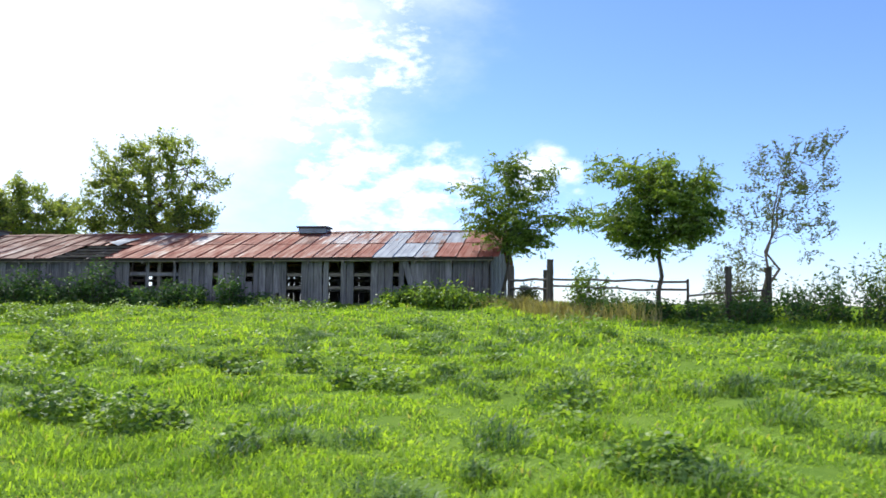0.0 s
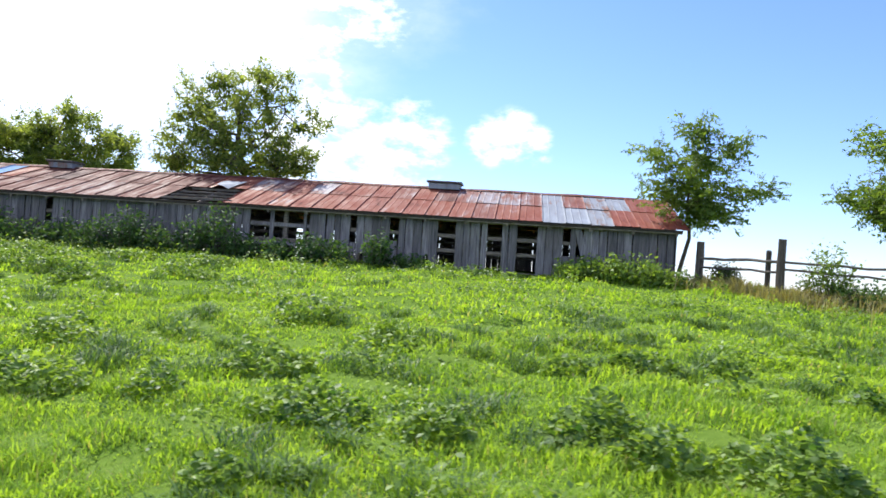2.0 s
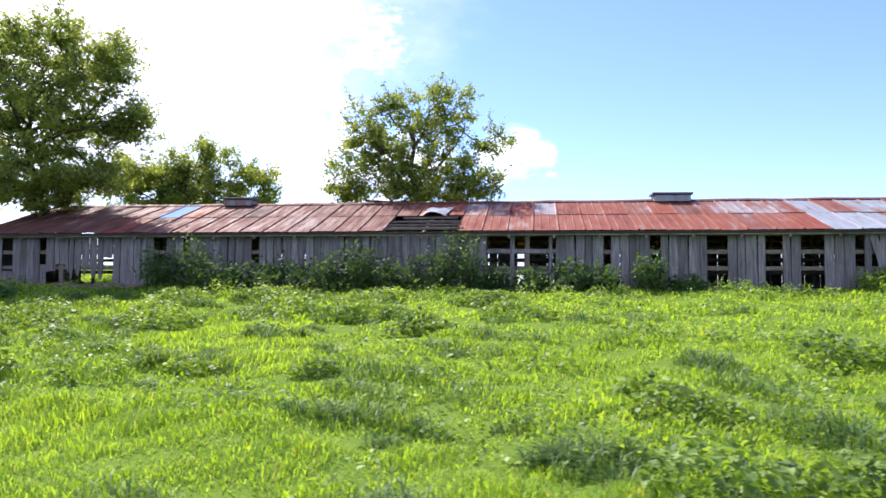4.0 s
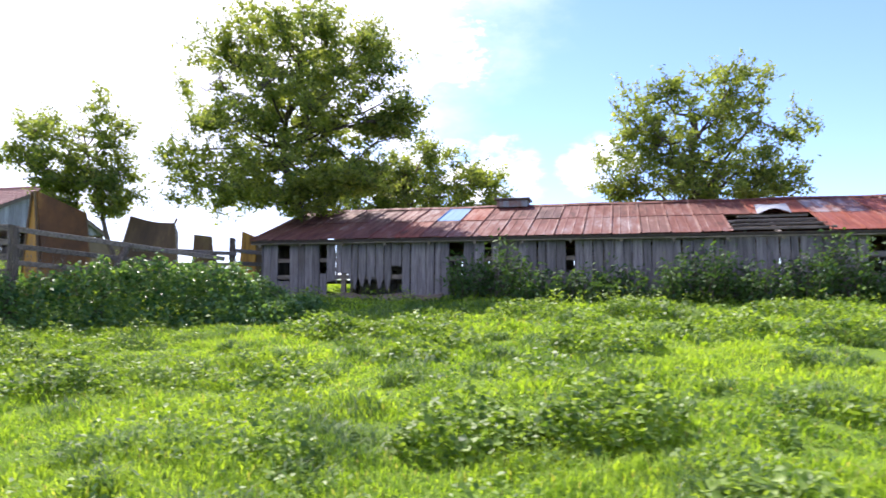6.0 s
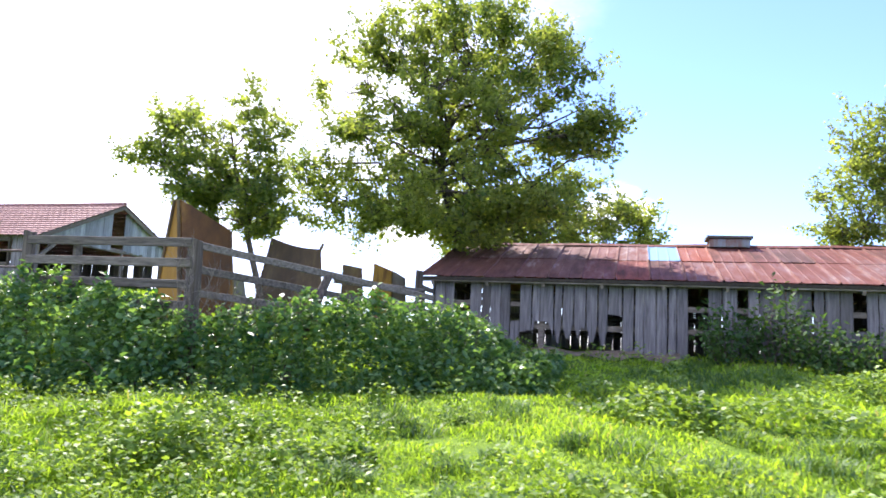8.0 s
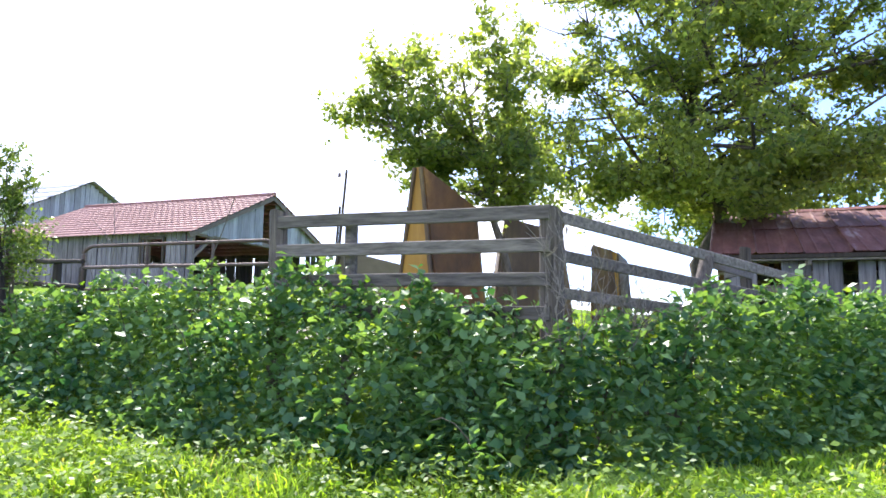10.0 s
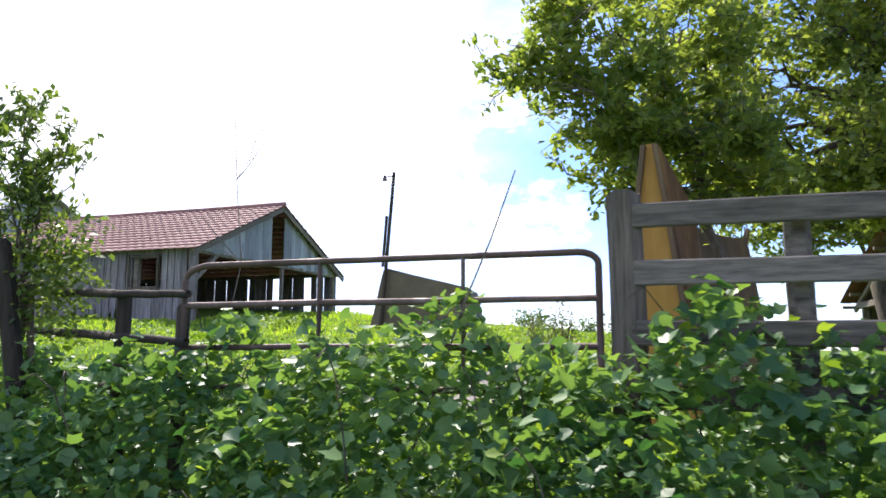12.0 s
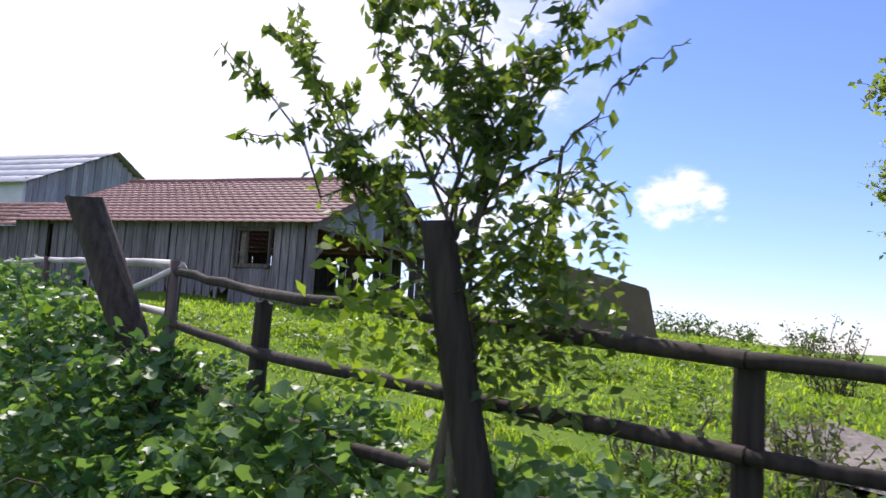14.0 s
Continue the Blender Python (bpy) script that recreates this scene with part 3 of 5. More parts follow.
def roof_sheets():
    rnd = random.Random(12)
    x = BX0 - 0.22
    while x < BX1 + 0.1:
        w = 0.545
        for row in range(2):
            for side in (-1, 1):
                mid = x + w / 2
                if side < 0 and row == 0 and -10.3 < mid < -8.75:
                    continue
                lo, hi = (0.0, 0.53) if row == 0 else (0.5, 1.0)
                lift = 0.012 if row == 1 else 0.0
                y0 = RIDGE_Y + side * RUN * (1 - lo) * math.cos(SLOPE)
                z0 = RIDGE_Z - RUN * (1 - lo) * math.sin(SLOPE) + lift + rnd.uniform(-0.004, 0.004)
                x0 = x if side < 0 else x + w
                m = Matrix.Translation((x0, y0, z0)) @ Matrix.Rotation(0 if side < 0 else math.pi, 4, "Z") @ Matrix.Rotation(SLOPE, 4, "X") @ Matrix.Rotation(radians(rnd.uniform(-0.4, 0.4)), 4, "Z")
                m = m @ Matrix.Diagonal((w, RUN * (hi - lo), 1, 1))
                ob = piece("roof_sheet", rnd.choice(SHEETS), m, roof)
                dice = rnd.random()
                # left of -17.2 the tree's shade on the roof is put into darker sheets
                mat = M_RUST if mid > -8.7 else M_DULL if mid > -17.2 else M_RUSTDARK_SHADED
                if side < 0:
                    if row == 0 and -1.05 < mid < 0.6:
                        mat = M_GALV
                    elif row == 1 and -3.2 < mid < 1.1:
                        mat = M_MIXED if dice < 0.8 or mid < -2.2 else M_GALV
                    elif row == 1 and -16.3 < mid < -15.75:
                        mat = M_BLUE
                    elif row == 1 and mid > -8.7 and dice < 0.45:
                        mat = M_DULL if dice < 0.25 else M_MIXED
                    elif row == 0 and mid > -8.7 and dice < 0.12:
                        mat = M_MIXED
                    elif mid < -8.7 and dice < 0.22:
                        mat = M_RUST if dice < 0.08 else M_RUSTDARK_SHADED
                ob.material_slots[0].link = "OBJECT"
                ob.material_slots[0].material = mat
        x += w


roof_sheets()
# ridge cap, one folded strip
bm = bmesh.new()
rows = []
for i, x in enumerate(np.arange(BX0 - 0.25, BX1 + 0.2, 0.8)):
    dz = 0.012 * math.sin(i * 2.3)
    rows.append([bm.verts.new((x, RIDGE_Y + dy, RIDGE_Z + dz + z)) for dy, z in ((-0.16, -0.015), (-0.03, 0.045), (0.03, 0.045), (0.16, -0.015))])
for a, b in zip(rows, rows[1:]):
    for i in range(3):
        bm.faces.new((a[i], a[i + 1], b[i + 1], b[i]))
part("ridge_cap", bm, M_DULL, barn, "dull rusted ridge cap")

# torn corner of the roof: bare battens and a bent sheet
hole = Vector((-9.5, BY - 0.2, EAVE_Z))
for i in range(4):
    f = 0.06 + 0.12 * i
    y, z = hole.y + RUN * f * math.cos(SLOPE), EAVE_Z + RUN * f * math.sin(SLOPE)
    bar("batten", (-10.42 + 0.10 * i, y, z), (-8.6 - 0.08 * i, y, z + 0.01), 0.07, 0.045, M_FENCE, roof, seed=200 + i)
bm = bmesh.new()
grid = []
rnd = random.Random(77)
for i in range(7):
    row = []
    for j in range(5):
        u, v = i / 6, j / 4
        x, f = -9.75 + 0.62 * u + 0.1 * v, 0.40 + 0.34 * v
        bend = 0.05 + 0.11 * math.sin(u * 3.0) * (1 - v) + rnd.uniform(0, 0.02)
        row.append(bm.verts.new((x, hole.y + RUN * f * math.cos(SLOPE), EAVE_Z + RUN * f * math.sin(SLOPE) + bend)))
    grid.append(row)
for a, b in zip(grid, grid[1:]):
    for j in range(4):
        bm.faces.new((a[j], b[j], b[j + 1], a[j + 1]))
bent = part("bent_sheet", bm, M_GALV, roof, "crumpled silver roof sheet")

# ridge vents
for x0, x1 in ((-4.17, -3.28), (-15.24, -14.48)):
    bm = bmesh.new()
    for y in (RIDGE_Y - 0.24, RIDGE_Y + 0.24):
        bm_bar(bm, (x0 + 0.03, y, RIDGE_Z + 0.05), (x1 - 0.03, y, RIDGE_Z + 0.05), 0.03, 0.16)
    for x in (x0 + 0.03, x1 - 0.03):
        bm_bar(bm, (x, RIDGE_Y - 0.24, RIDGE_Z + 0.05), (x, RIDGE_Y + 0.24, RIDGE_Z + 0.05), 0.03, 0.16)
    bmesh.ops.recalc_face_normals(bm, faces=bm.faces)
    vent = part("ridge_vent", bm, M_GALV, barn, "pale metal ridge vent with a dark cap")
    bm = bm_bar(bmesh.new(), (x0 - 0.03, RIDGE_Y, RIDGE_Z + 0.165), (x1 + 0.03, RIDGE_Y, RIDGE_Z + 0.16), 0.62, 0.05, 0.01)
    bmesh.ops.recalc_face_normals(bm, faces=bm.faces)
    cap = part("vent_cap", bm, M_DARKCAP, vent)

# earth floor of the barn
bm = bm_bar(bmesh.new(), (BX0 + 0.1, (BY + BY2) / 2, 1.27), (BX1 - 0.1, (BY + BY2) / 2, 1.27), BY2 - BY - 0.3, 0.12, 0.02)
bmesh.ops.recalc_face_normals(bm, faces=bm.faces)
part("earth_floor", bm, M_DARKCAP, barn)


# ---------------------------------------------------------------- trees
def curve_pts(rng, a, b, n=6, wander=0.08):
    a, b = np.asarray(a, float), np.asarray(b, float)
    t = np.linspace(0, 1, n)[:, None]
    p = a + (b - a) * t
    off = rng.normal(size=(n, 3)) * wander * np.linalg.norm(b - a)
    off[0] = off[-1] = 0
    return p + off * np.sin(t * np.pi)


def tree(seed, name, at, lobes, label, leaf_mat, trunk_r=0.12, clumps=60, leaves=140, leaf=0.13, clump_r=0.45, fork=0.45,
         stems=1, wide=0.5, droop=0.4, category="tree", feather=False, shoots=2):
    """A trunk that forks into limbs and twigs. lobes: the masses of the crown, each (x, y, z, half width, half height);
    every twig ends in a loose clump of leaves with leafy shoots standing out of it."""
    rng = np.random.default_rng(seed)
    at = np.array(at, float)
    mass = np.array(lobes, float)
    top = thing(name, tuple(at), label, category)
    share = (mass[:, 3] * mass[:, 3] * mass[:, 4]) ** 0.75
    which = rng.choice(len(mass), clumps, p=share / share.sum())
    dirs = rng.normal(size=(clumps, 3))
    dirs /= np.linalg.norm(dirs, axis=1, keepdims=True)
    depth = rng.uniform(0.05, 1.0, clumps) ** 0.5
    size = np.stack([mass[which, 3], 0.9 * mass[which, 3], mass[which, 4]], 1)
    ends = mass[which, :3] + dirs * np.maximum(size - clump_r * 0.3, 0.12) * depth[:, None]
    crown = (mass[:, :3] * share[:, None]).sum(0) / share.sum()
    high = mass[:, 2].max() + 0.2
    foot = at - [0, 0, 0.25]
    hub = at + (crown - at) * fork
    paths = []
    for k in range(stems):
        base = foot + rng.normal(size=3) * [0.12, 0.12, 0] * (stems > 1)
        head = np.array([crown[0], crown[1], crown[2] * 0.45 + high * 0.55]) + rng.normal(size=3) * 0.3 * (stems > 1)
        r = np.linspace(trunk_r, trunk_r * 0.18, 9)
        r[0] *= 1.35
        paths.append((curve_pts(rng, base, head, 9, 0.02), r))
    main = paths[0][0]
    limbs = max(6, clumps // 14)
    nodes = []
    for k, e in enumerate(ends):
        if k < limbs:
            h = np.clip((e[2] - hub[2]) / max(main[-1][2] - hub[2], 0.1) * 0.75, 0.0, 0.92)
            i = fork * 8 + h * (8 - fork * 8)
            src = paths[rng.integers(stems)][0]
            start = src[int(i)] + (src[min(int(i) + 1, 8)] - src[int(i)]) * (i % 1)
            lr = trunk_r * rng.uniform(0.22, 0.34)
        else:
            pool = np.array(nodes)
            gap = np.linalg.norm(pool - e, axis=1) + 0.25 * np.linalg.norm(pool - hub, axis=1)
            start = pool[int(np.argmin(gap))]
            lr = trunk_r * rng.uniform(0.07, 0.12)
        pts = curve_pts(rng, start, e, 6, 0.10)
        if k < limbs:
            nodes.extend(pts[1:])
        paths.append((pts, np.linspace(lr, lr * 0.22, 6)))
    P, S = [], []
    up = np.array([0, 0, 1.0])
    for e, q in zip(ends, which):
        n = int(leaves * rng.uniform(0.5, 1.3))
        if feather:
            # leaflets in rows along drooping stalks
            stalks = max(2, n // 11)
            a = rng.uniform(0, 2 * np.pi, stalks)
            d = np.stack([np.cos(a), np.sin(a), rng.uniform(-0.5, 0.35, stalks)], 1)
            root = rng.normal(size=(stalks, 3)) * clump_r * 0.35
            t = np.tile(np.linspace(0.15, 1, 11), stalks)
            k = np.repeat(np.arange(stalks), 11)
            side = np.stack([-np.sin(a), np.cos(a), 0 * a], 1)[k] * (np.tile([1, -1], 11 * stalks)[: len(k)] * leaf * 0.42)[:, None]
            c = root[k] + d[k] * (t * clump_r * 0.95)[:, None] + side - up * (t**2 * clump_r * 0.22)[:, None]
        else:
            c = rng.normal(size=(n, 3))
            c *= (rng.random(n) ** 0.6 / (np.linalg.norm(c, axis=1) + 1e-9))[:, None]
            c *= clump_r * rng.uniform(0.6, 1.1) * np.array([1.0, 1.0, 0.6])
        P.append(e + c)
        S.append(leaf * rng.uniform(0.6, 1.2, len(c)))
        out = e - mass[q, :3]
        out /= np.linalg.norm(out) + 1e-6
        for _ in range(shoots):
            d = out * 0.8 + up * 0.55 + rng.normal(size=3) * 0.35
            d *= clump_r * rng.uniform(0.8, 1.6) / np.linalg.norm(d)
            pts = curve_pts(rng, e, e + d, 4, 0.08)
            paths.append((pts, np.linspace(0.007, 0.002, 4)))
            m = max(5, int(np.linalg.norm(d) / leaf * 3.2))
            t = rng.uniform(0.3, 1.02, m)
            P.append(e + d * t[:, None] + rng.normal(size=(m, 3)) * leaf * 0.42)
            S.append(leaf * rng.uniform(0.55, 1.05, m))
    v, f = tube_arrays(paths[:stems], 10)
    part_np("trunk", v, f, M_BARK, top, smooth=True)
    v, f = tube_arrays(paths[stems:], 4)
    part_np("bough", v, f, M_BARK, top, smooth=True)
    v, f = leaf_arrays(rng, np.concatenate(P), np.concatenate(S), droop, wide, 0.15)
    part_np("crown", v, f, leaf_mat, top)
    return top


def at_ground(x, y, dz=0.0):
    return (x, y, land_at(x, y) + dz)


tree(1, "broadleaf_tree", at_ground(-20.3, 20.9),
     ((-19.9, 20.7, 7.7, 2.2, 1.1), (-22.0, 20.5, 7.4, 0.95, 0.8), (-23.1, 20.6, 6.7, 0.65, 0.45), (-18.2, 20.8, 7.4, 0.65, 0.65), (-20.2, 20.5, 5.9, 2.35, 1.3),
      (-17.8, 20.8, 5.7, 0.85, 0.85), (-20.1, 20.4, 4.4, 2.2, 0.9), (-22.6, 20.4, 4.75, 1.0, 0.5), (-22.4, 20.5, 6.1, 0.9, 0.7), (-20.3, 20.2, 3.7, 1.7, 0.5),
      (-22.0, 20.3, 3.9, 1.3, 0.7), (-18.4, 20.2, 4.0, 1.2, 0.7), (-23.4, 20.4, 5.0, 0.6, 0.4), (-17.3, 20.5, 5.55, 0.7, 0.55), (-17.9, 20.5, 6.8, 0.7, 0.55)),
     "large spreading tree with light green leaves beside the barn's end", L_TREE, 0.17, 520, 92, 0.118, 0.40, 0.3, wide=0.58)
tree(2, "broadleaf_tree", at_ground(-10.4, 24.7),
     ((-9.8, 23.4, 6.45, 1.15, 1.1), (-11.8, 23.4, 5.75, 1.05, 1.15), (-10.4, 23.3, 5.0, 1.65, 1.2), (-12.4, 23.3, 4.5, 0.9, 0.75), (-8.2, 23.4, 5.45, 0.66, 0.6),
      (-8.85, 23.4, 4.5, 0.9, 0.75), (-11.05, 23.5, 6.7, 0.65, 0.5), (-10.6, 23.4, 4.1, 1.9, 0.7), (-12.5, 23.4, 4.0, 0.9, 0.5), (-8.9, 23.4, 4.0, 0.8, 0.5)),
     "full domed tree with glossy green leaves behind the barn", L_TREE, 0.2, 270, 84, 0.118, 0.37, 0.3, wide=0.55)
tree(3, "broadleaf_tree", at_ground(-18.6, 27.0),
     ((-18.5, 27.0, 5.55, 1.3, 1.05), (-16.95, 27.0, 5.0, 1.0, 0.85), (-19.9, 27.0, 5.2, 1.3, 1.05), (-21.3, 27.0, 5.3, 1.4, 1.0), (-16.3, 26.9, 4.4, 0.7, 0.6), (-18.0, 27.0, 4.3, 1.7, 0.8), (-20.6, 27.0, 4.3, 1.7, 0.8)),
     "broad bushy tree of darker green behind the barn", L_TREE, 0.2, 250, 84, 0.14, 0.42, 0.3, wide=0.58)
tree(5, "broadleaf_tree", at_ground(-22.3, 17.4),
     ((-23.55, 16.4, 4.6, 0.75, 0.6), (-22.62, 17.0, 5.35, 0.36, 0.4), (-22.55, 17.0, 4.65, 0.62, 0.55), (-24.05, 16.1, 4.15, 0.38, 0.26), (-23.2, 16.6, 3.95, 0.85, 0.5),
      (-22.15, 17.0, 3.6, 0.5, 0.38), (-23.1, 16.9, 3.5, 0.85, 0.4), (-22.5, 17.1, 3.9, 0.7, 0.5), (-22.65, 17.2, 3.25, 0.65, 0.35), (-23.35, 16.8, 3.45, 0.5, 0.35)),
     "dark green young tree growing out of the rusty hopper", L_TREEDARK, 0.07, 185, 66, 0.098, 0.26, 0.4, wide=0.58)
tree(6, "ash_tree", at_ground(2.15, 19.6),
     ((2.3, 19.6, 5.05, 0.5, 0.42), (1.7, 19.6, 4.4, 0.62, 0.6), (2.6, 19.6, 4.15, 0.95, 0.75), (3.35, 19.6, 4.55, 0.45, 0.38), (3.8, 19.6, 3.65, 0.5, 0.2),
      (1.4, 19.5, 3.6, 0.55, 0.45), (3.05, 19.5, 3.2, 0.65, 0.42), (2.4, 19.5, 3.45, 0.9, 0.5), (2.3, 19.5, 2.95, 0.7, 0.35)),
     "small feathery ash tree at the barn's corner", L_ASH, 0.06, 92, 140, 0.115, 0.32, 0.35, feather=True, wide=0.42)
tree(7, "ash_tree", at_ground(5.66, 15.84),
     ((5.0, 15.84, 4.2, 0.9, 0.4), (5.85, 15.84, 3.8, 1.2, 0.55), (4.7, 15.8, 3.2, 0.85, 0.38), (6.35, 15.84, 3.6, 0.7, 0.65), (5.6, 15.8, 3.1, 1.1, 0.55), (6.4, 15.84, 3.05, 0.55, 0.38), (5.6, 15.8, 2.75, 0.9, 0.35)),
     "small spreading ash tree with feathery green leaves by the fence", L_ASH, 0.06, 125, 150, 0.105, 0.30, 0.42, feather=True, wide=0.42)
tree(8, "sapling", at_ground(7.85, 16.5),
     ((8.1, 16.5, 3.9, 0.7, 0.7), (8.45, 16.5, 4.5, 0.55, 0.35), (9.0, 16.5, 4.6, 0.4, 0.2), (8.8, 16.5, 3.85, 0.5, 0.5), (7.7, 16.5, 3.2, 0.6, 0.35), (8.2, 16.5, 3.15, 0.8, 0.45),
      (8.65, 16.5, 2.7, 0.6, 0.45), (7.6, 16.5, 2.35, 0.7, 0.35)),
     "thin sparse sapling with small pale leaves", L_PALE, 0.04, 62, 20, 0.085, 0.30, 0.25, stems=2, shoots=3)


# ---------------------------------------------------------------- fences
def round_post(name, foot, head, r0, r1, mat, parent=None, label="", category="fence post", group="", seed=0, square=False):
    """A timber post with a worn, slanting head."""
    rnd = random.Random(seed)
    foot, head = Vector(foot), Vector(head)
    bm = bmesh.new()
    sides = 8 if square else 12
    rings = []
    for i in range(7):
        t = i / 6
        c = foot.lerp(head, t) + Vector((rnd.uniform(-1, 1), rnd.uniform(-1, 1), 0)) * r0 * 0.05
        r = r0 + (r1 - r0) * t
        ring = []
        for k in range(sides):
            a = 2 * math.pi * (k + 0.5) / sides
            rr = r * (1 + rnd.uniform(-0.05, 0.05))
            x, y = math.cos(a), math.sin(a)
            if square:
                s = 1.22 / max(abs(x), abs(y)) ** 0.85
                x, y = x * s * 0.82, y * s * 0.82
            dz = rnd.uniform(-0.02, 0.012) if i == 6 else 0
            ring.append(bm.verts.new(c + Vector((x * rr, y * rr, dz))))
        rings.append(ring)
    for a, b in zip(rings, rings[1:]):
        for k in range(sides):
            bm.faces.new((a[k], a[(k + 1) % sides], b[(k + 1) % sides], b[k]))
    bm.faces.new(rings[0][::-1])
    bm.faces.new(rings[-1])
    ob = part(name, bm, mat, parent, "" if parent is None else label)
    if parent is None:
        tagged(ob, label, category, group)
    return ob


def pole_rail(name, a, b, r, mat, parent, seed=0, wander=0.01, r_end=None):
    rng = np.random.default_rng(seed)
    pts = curve_pts(rng, a, b, 7, wander)
    v, f = tube_arrays([(pts, np.linspace(r, r_end or r, 7) * rng.uniform(0.93, 1.07, 7))], 8)
    return part_np(name, v, f, mat, parent, smooth=True)


def ground_z(x, y):
    return land_at(x, y) - 0.15


# board fence by the gate
fence = thing("board_fence", at_ground(-21.5, 13.6), "weathered grey board fence with three rails and leaning posts", "fence")
round_post("gate_post", (-23.06, 13.32, ground_z(-23.06, 13.32)), (-23.08, 13.30, 2.50), 0.068, 0.064, M_POST, fence, seed=1, square=True)
round_post("post", (-20.96, 13.32, ground_z(-20.96, 13.32)), (-20.99, 13.32, 2.42), 0.085, 0.075, M_POST, fence, seed=2)
round_post("post", (-22.48, 13.36, ground_z(-22.4, 13.4)), (-22.48, 13.36, 2.40), 0.046, 0.044, M_FENCE, fence, "paler square stile", seed=3, square=True)
round_post("post", (-20.36, 14.10, ground_z(-20.3, 14.1)), (-20.08, 14.66, 2.22), 0.06, 0.055, M_POST, fence, "leaning split post", seed=4)
round_post("post", (-19.30, 15.95, ground_z(-19.3, 15.9)), (-19.32, 15.92, 2.14), 0.06, 0.055, M_POST, fence, seed=5)
round_post("post", (-19.75, 17.3, ground_z(-19.75, 17.3)), (-19.78, 17.3, 2.55), 0.07, 0.06, M_POST, fence, seed=6)
for i, (z0, z1) in enumerate(((2.40, 2.385), (2.185, 2.175), (1.965, 1.955), (1.74, 1.74))):
    bar("rail", (-23.06, 13.255, z0), (-20.97, 13.235, z1), 0.025, 0.092, M_FENCE, fence, seed=10 + i)
for i, (z0, z1) in enumerate(((2.37, 2.06), (2.12, 1.86), (1.88, 1.66))):
    bar("rail", (-20.97, 13.27, z0), (-19.18, 16.05, z1), 0.025, 0.078, M_FENCE, fence, seed=20 + i)
for i, (z0, z1) in enumerate(((2.16, 2.14), (1.90, 1.93))):
    bar("rail", (-20.05, 14.75, z0), (-19.72, 17.35, z1 + 0.1), 0.025, 0.075, M_FENCE, fence, seed=30 + i)
bar("rail", (-19.75, 17.3, 2.3), (-20.0, 18.85, 2.35), 0.025, 0.08, M_FENCE, fence, seed=40)
bar("rail", (-19.75, 17.3, 2.05), (-20.0, 18.85, 2.1), 0.025, 0.08, M_FENCE, fence, seed=41)

# tube gate
gate = thing("farm_gate", at_ground(-24.1, 13.35), "rusty tubular steel farm gate with rounded corners", "gate")
R_GATE = 0.0145
hinge, far_end = np.array([-23.19, 13.40, 0]), np.array([-25.055, 13.285, 0])


def gate_pt(f, z):
    p = hinge + (far_end - hinge) * f
    return np.array([p[0], p[1], z])


loop = [gate_pt(0.0, 1.70), gate_pt(0.0, 2.0), gate_pt(0.0, 2.24)]
loop += [gate_pt(0.06 * (1 - math.cos(a)) * 0.7, 2.24 + 0.05 * math.sin(a)) for a in np.linspace(0.3, 1.57, 5)]
loop += [gate_pt(f, 2.29 - 0.012 * f) for f in np.linspace(0.1, 0.93, 9)]
loop += [gate_pt(0.93 + 0.07 * math.sin(a), 2.208 + 0.07 * math.cos(a)) for a in np.linspace(0.3, 1.57, 6)]
loop += [gate_pt(1.0, 2.0), gate_pt(1.0, 1.72)]
v, f = tube_arrays([(loop, [R_GATE] * len(loop))], 10)
part_np("gate_frame", v, f, M_TUBE, gate, smooth=True)
for i, z in enumerate((2.105, 1.915, 1.74)):
    pole_rail("gate_rail", gate_pt(0.0, z), gate_pt(1.0, z - 0.01), R_GATE * 0.95, M_TUBE, gate, 60 + i, 0.001)
for i, fr in enumerate((0.295, 0.64)):
    bm = bm_bar(bmesh.new(), gate_pt(fr, 1.72), gate_pt(fr, 2.285), 0.028, 0.012, 0.003, up=(1, 0, 0))
    bmesh.ops.recalc_face_normals(bm, faces=bm.faces)
    part("gate_stile", bm, M_TUBE, gate)

# pole fence beyond the gate
poles = thing("pole_fence", at_ground(-26.5, 13.8), "old fence of dark round poles on split posts", "fence")
A, B, C = (-25.52, 13.41), (-27.28, 14.08), (-27.95, 14.33)
for i, ((x, y), top, r) in enumerate(((A, 2.16, 0.036), (B, 2.25, 0.036), (C, 2.38, 0.03), ((-25.08, 13.30), 2.10, 0.03))):
    round_post("post", (x, y, ground_z(x, y)), (x + 0.01, y, top), r * 1.08, r, M_DARKPOST, poles, seed=70 + i)
for i, (z0, z1, z2) in enumerate(((2.145, 2.165, 2.285), (1.93, 1.955, 2.05), (1.70, 1.72, 1.82))):
    pole_rail("rail", (-25.0, 13.24, z0), (A[0], A[1] - 0.05, z1), 0.019, M_DARKPOST, poles, 80 + i, 0.003)
    pole_rail("rail", (A[0], A[1] - 0.05, z1), (B[0], B[1] - 0.05, z2), 0.022, M_DARKPOST, poles, 84 + i, 0.004)
    pole_rail("rail", (B[0], B[1] - 0.05, z2), (C[0], C[1] - 0.03, z2 + 0.09), 0.02, M_DARKPOST, poles, 88 + i, 0.005)

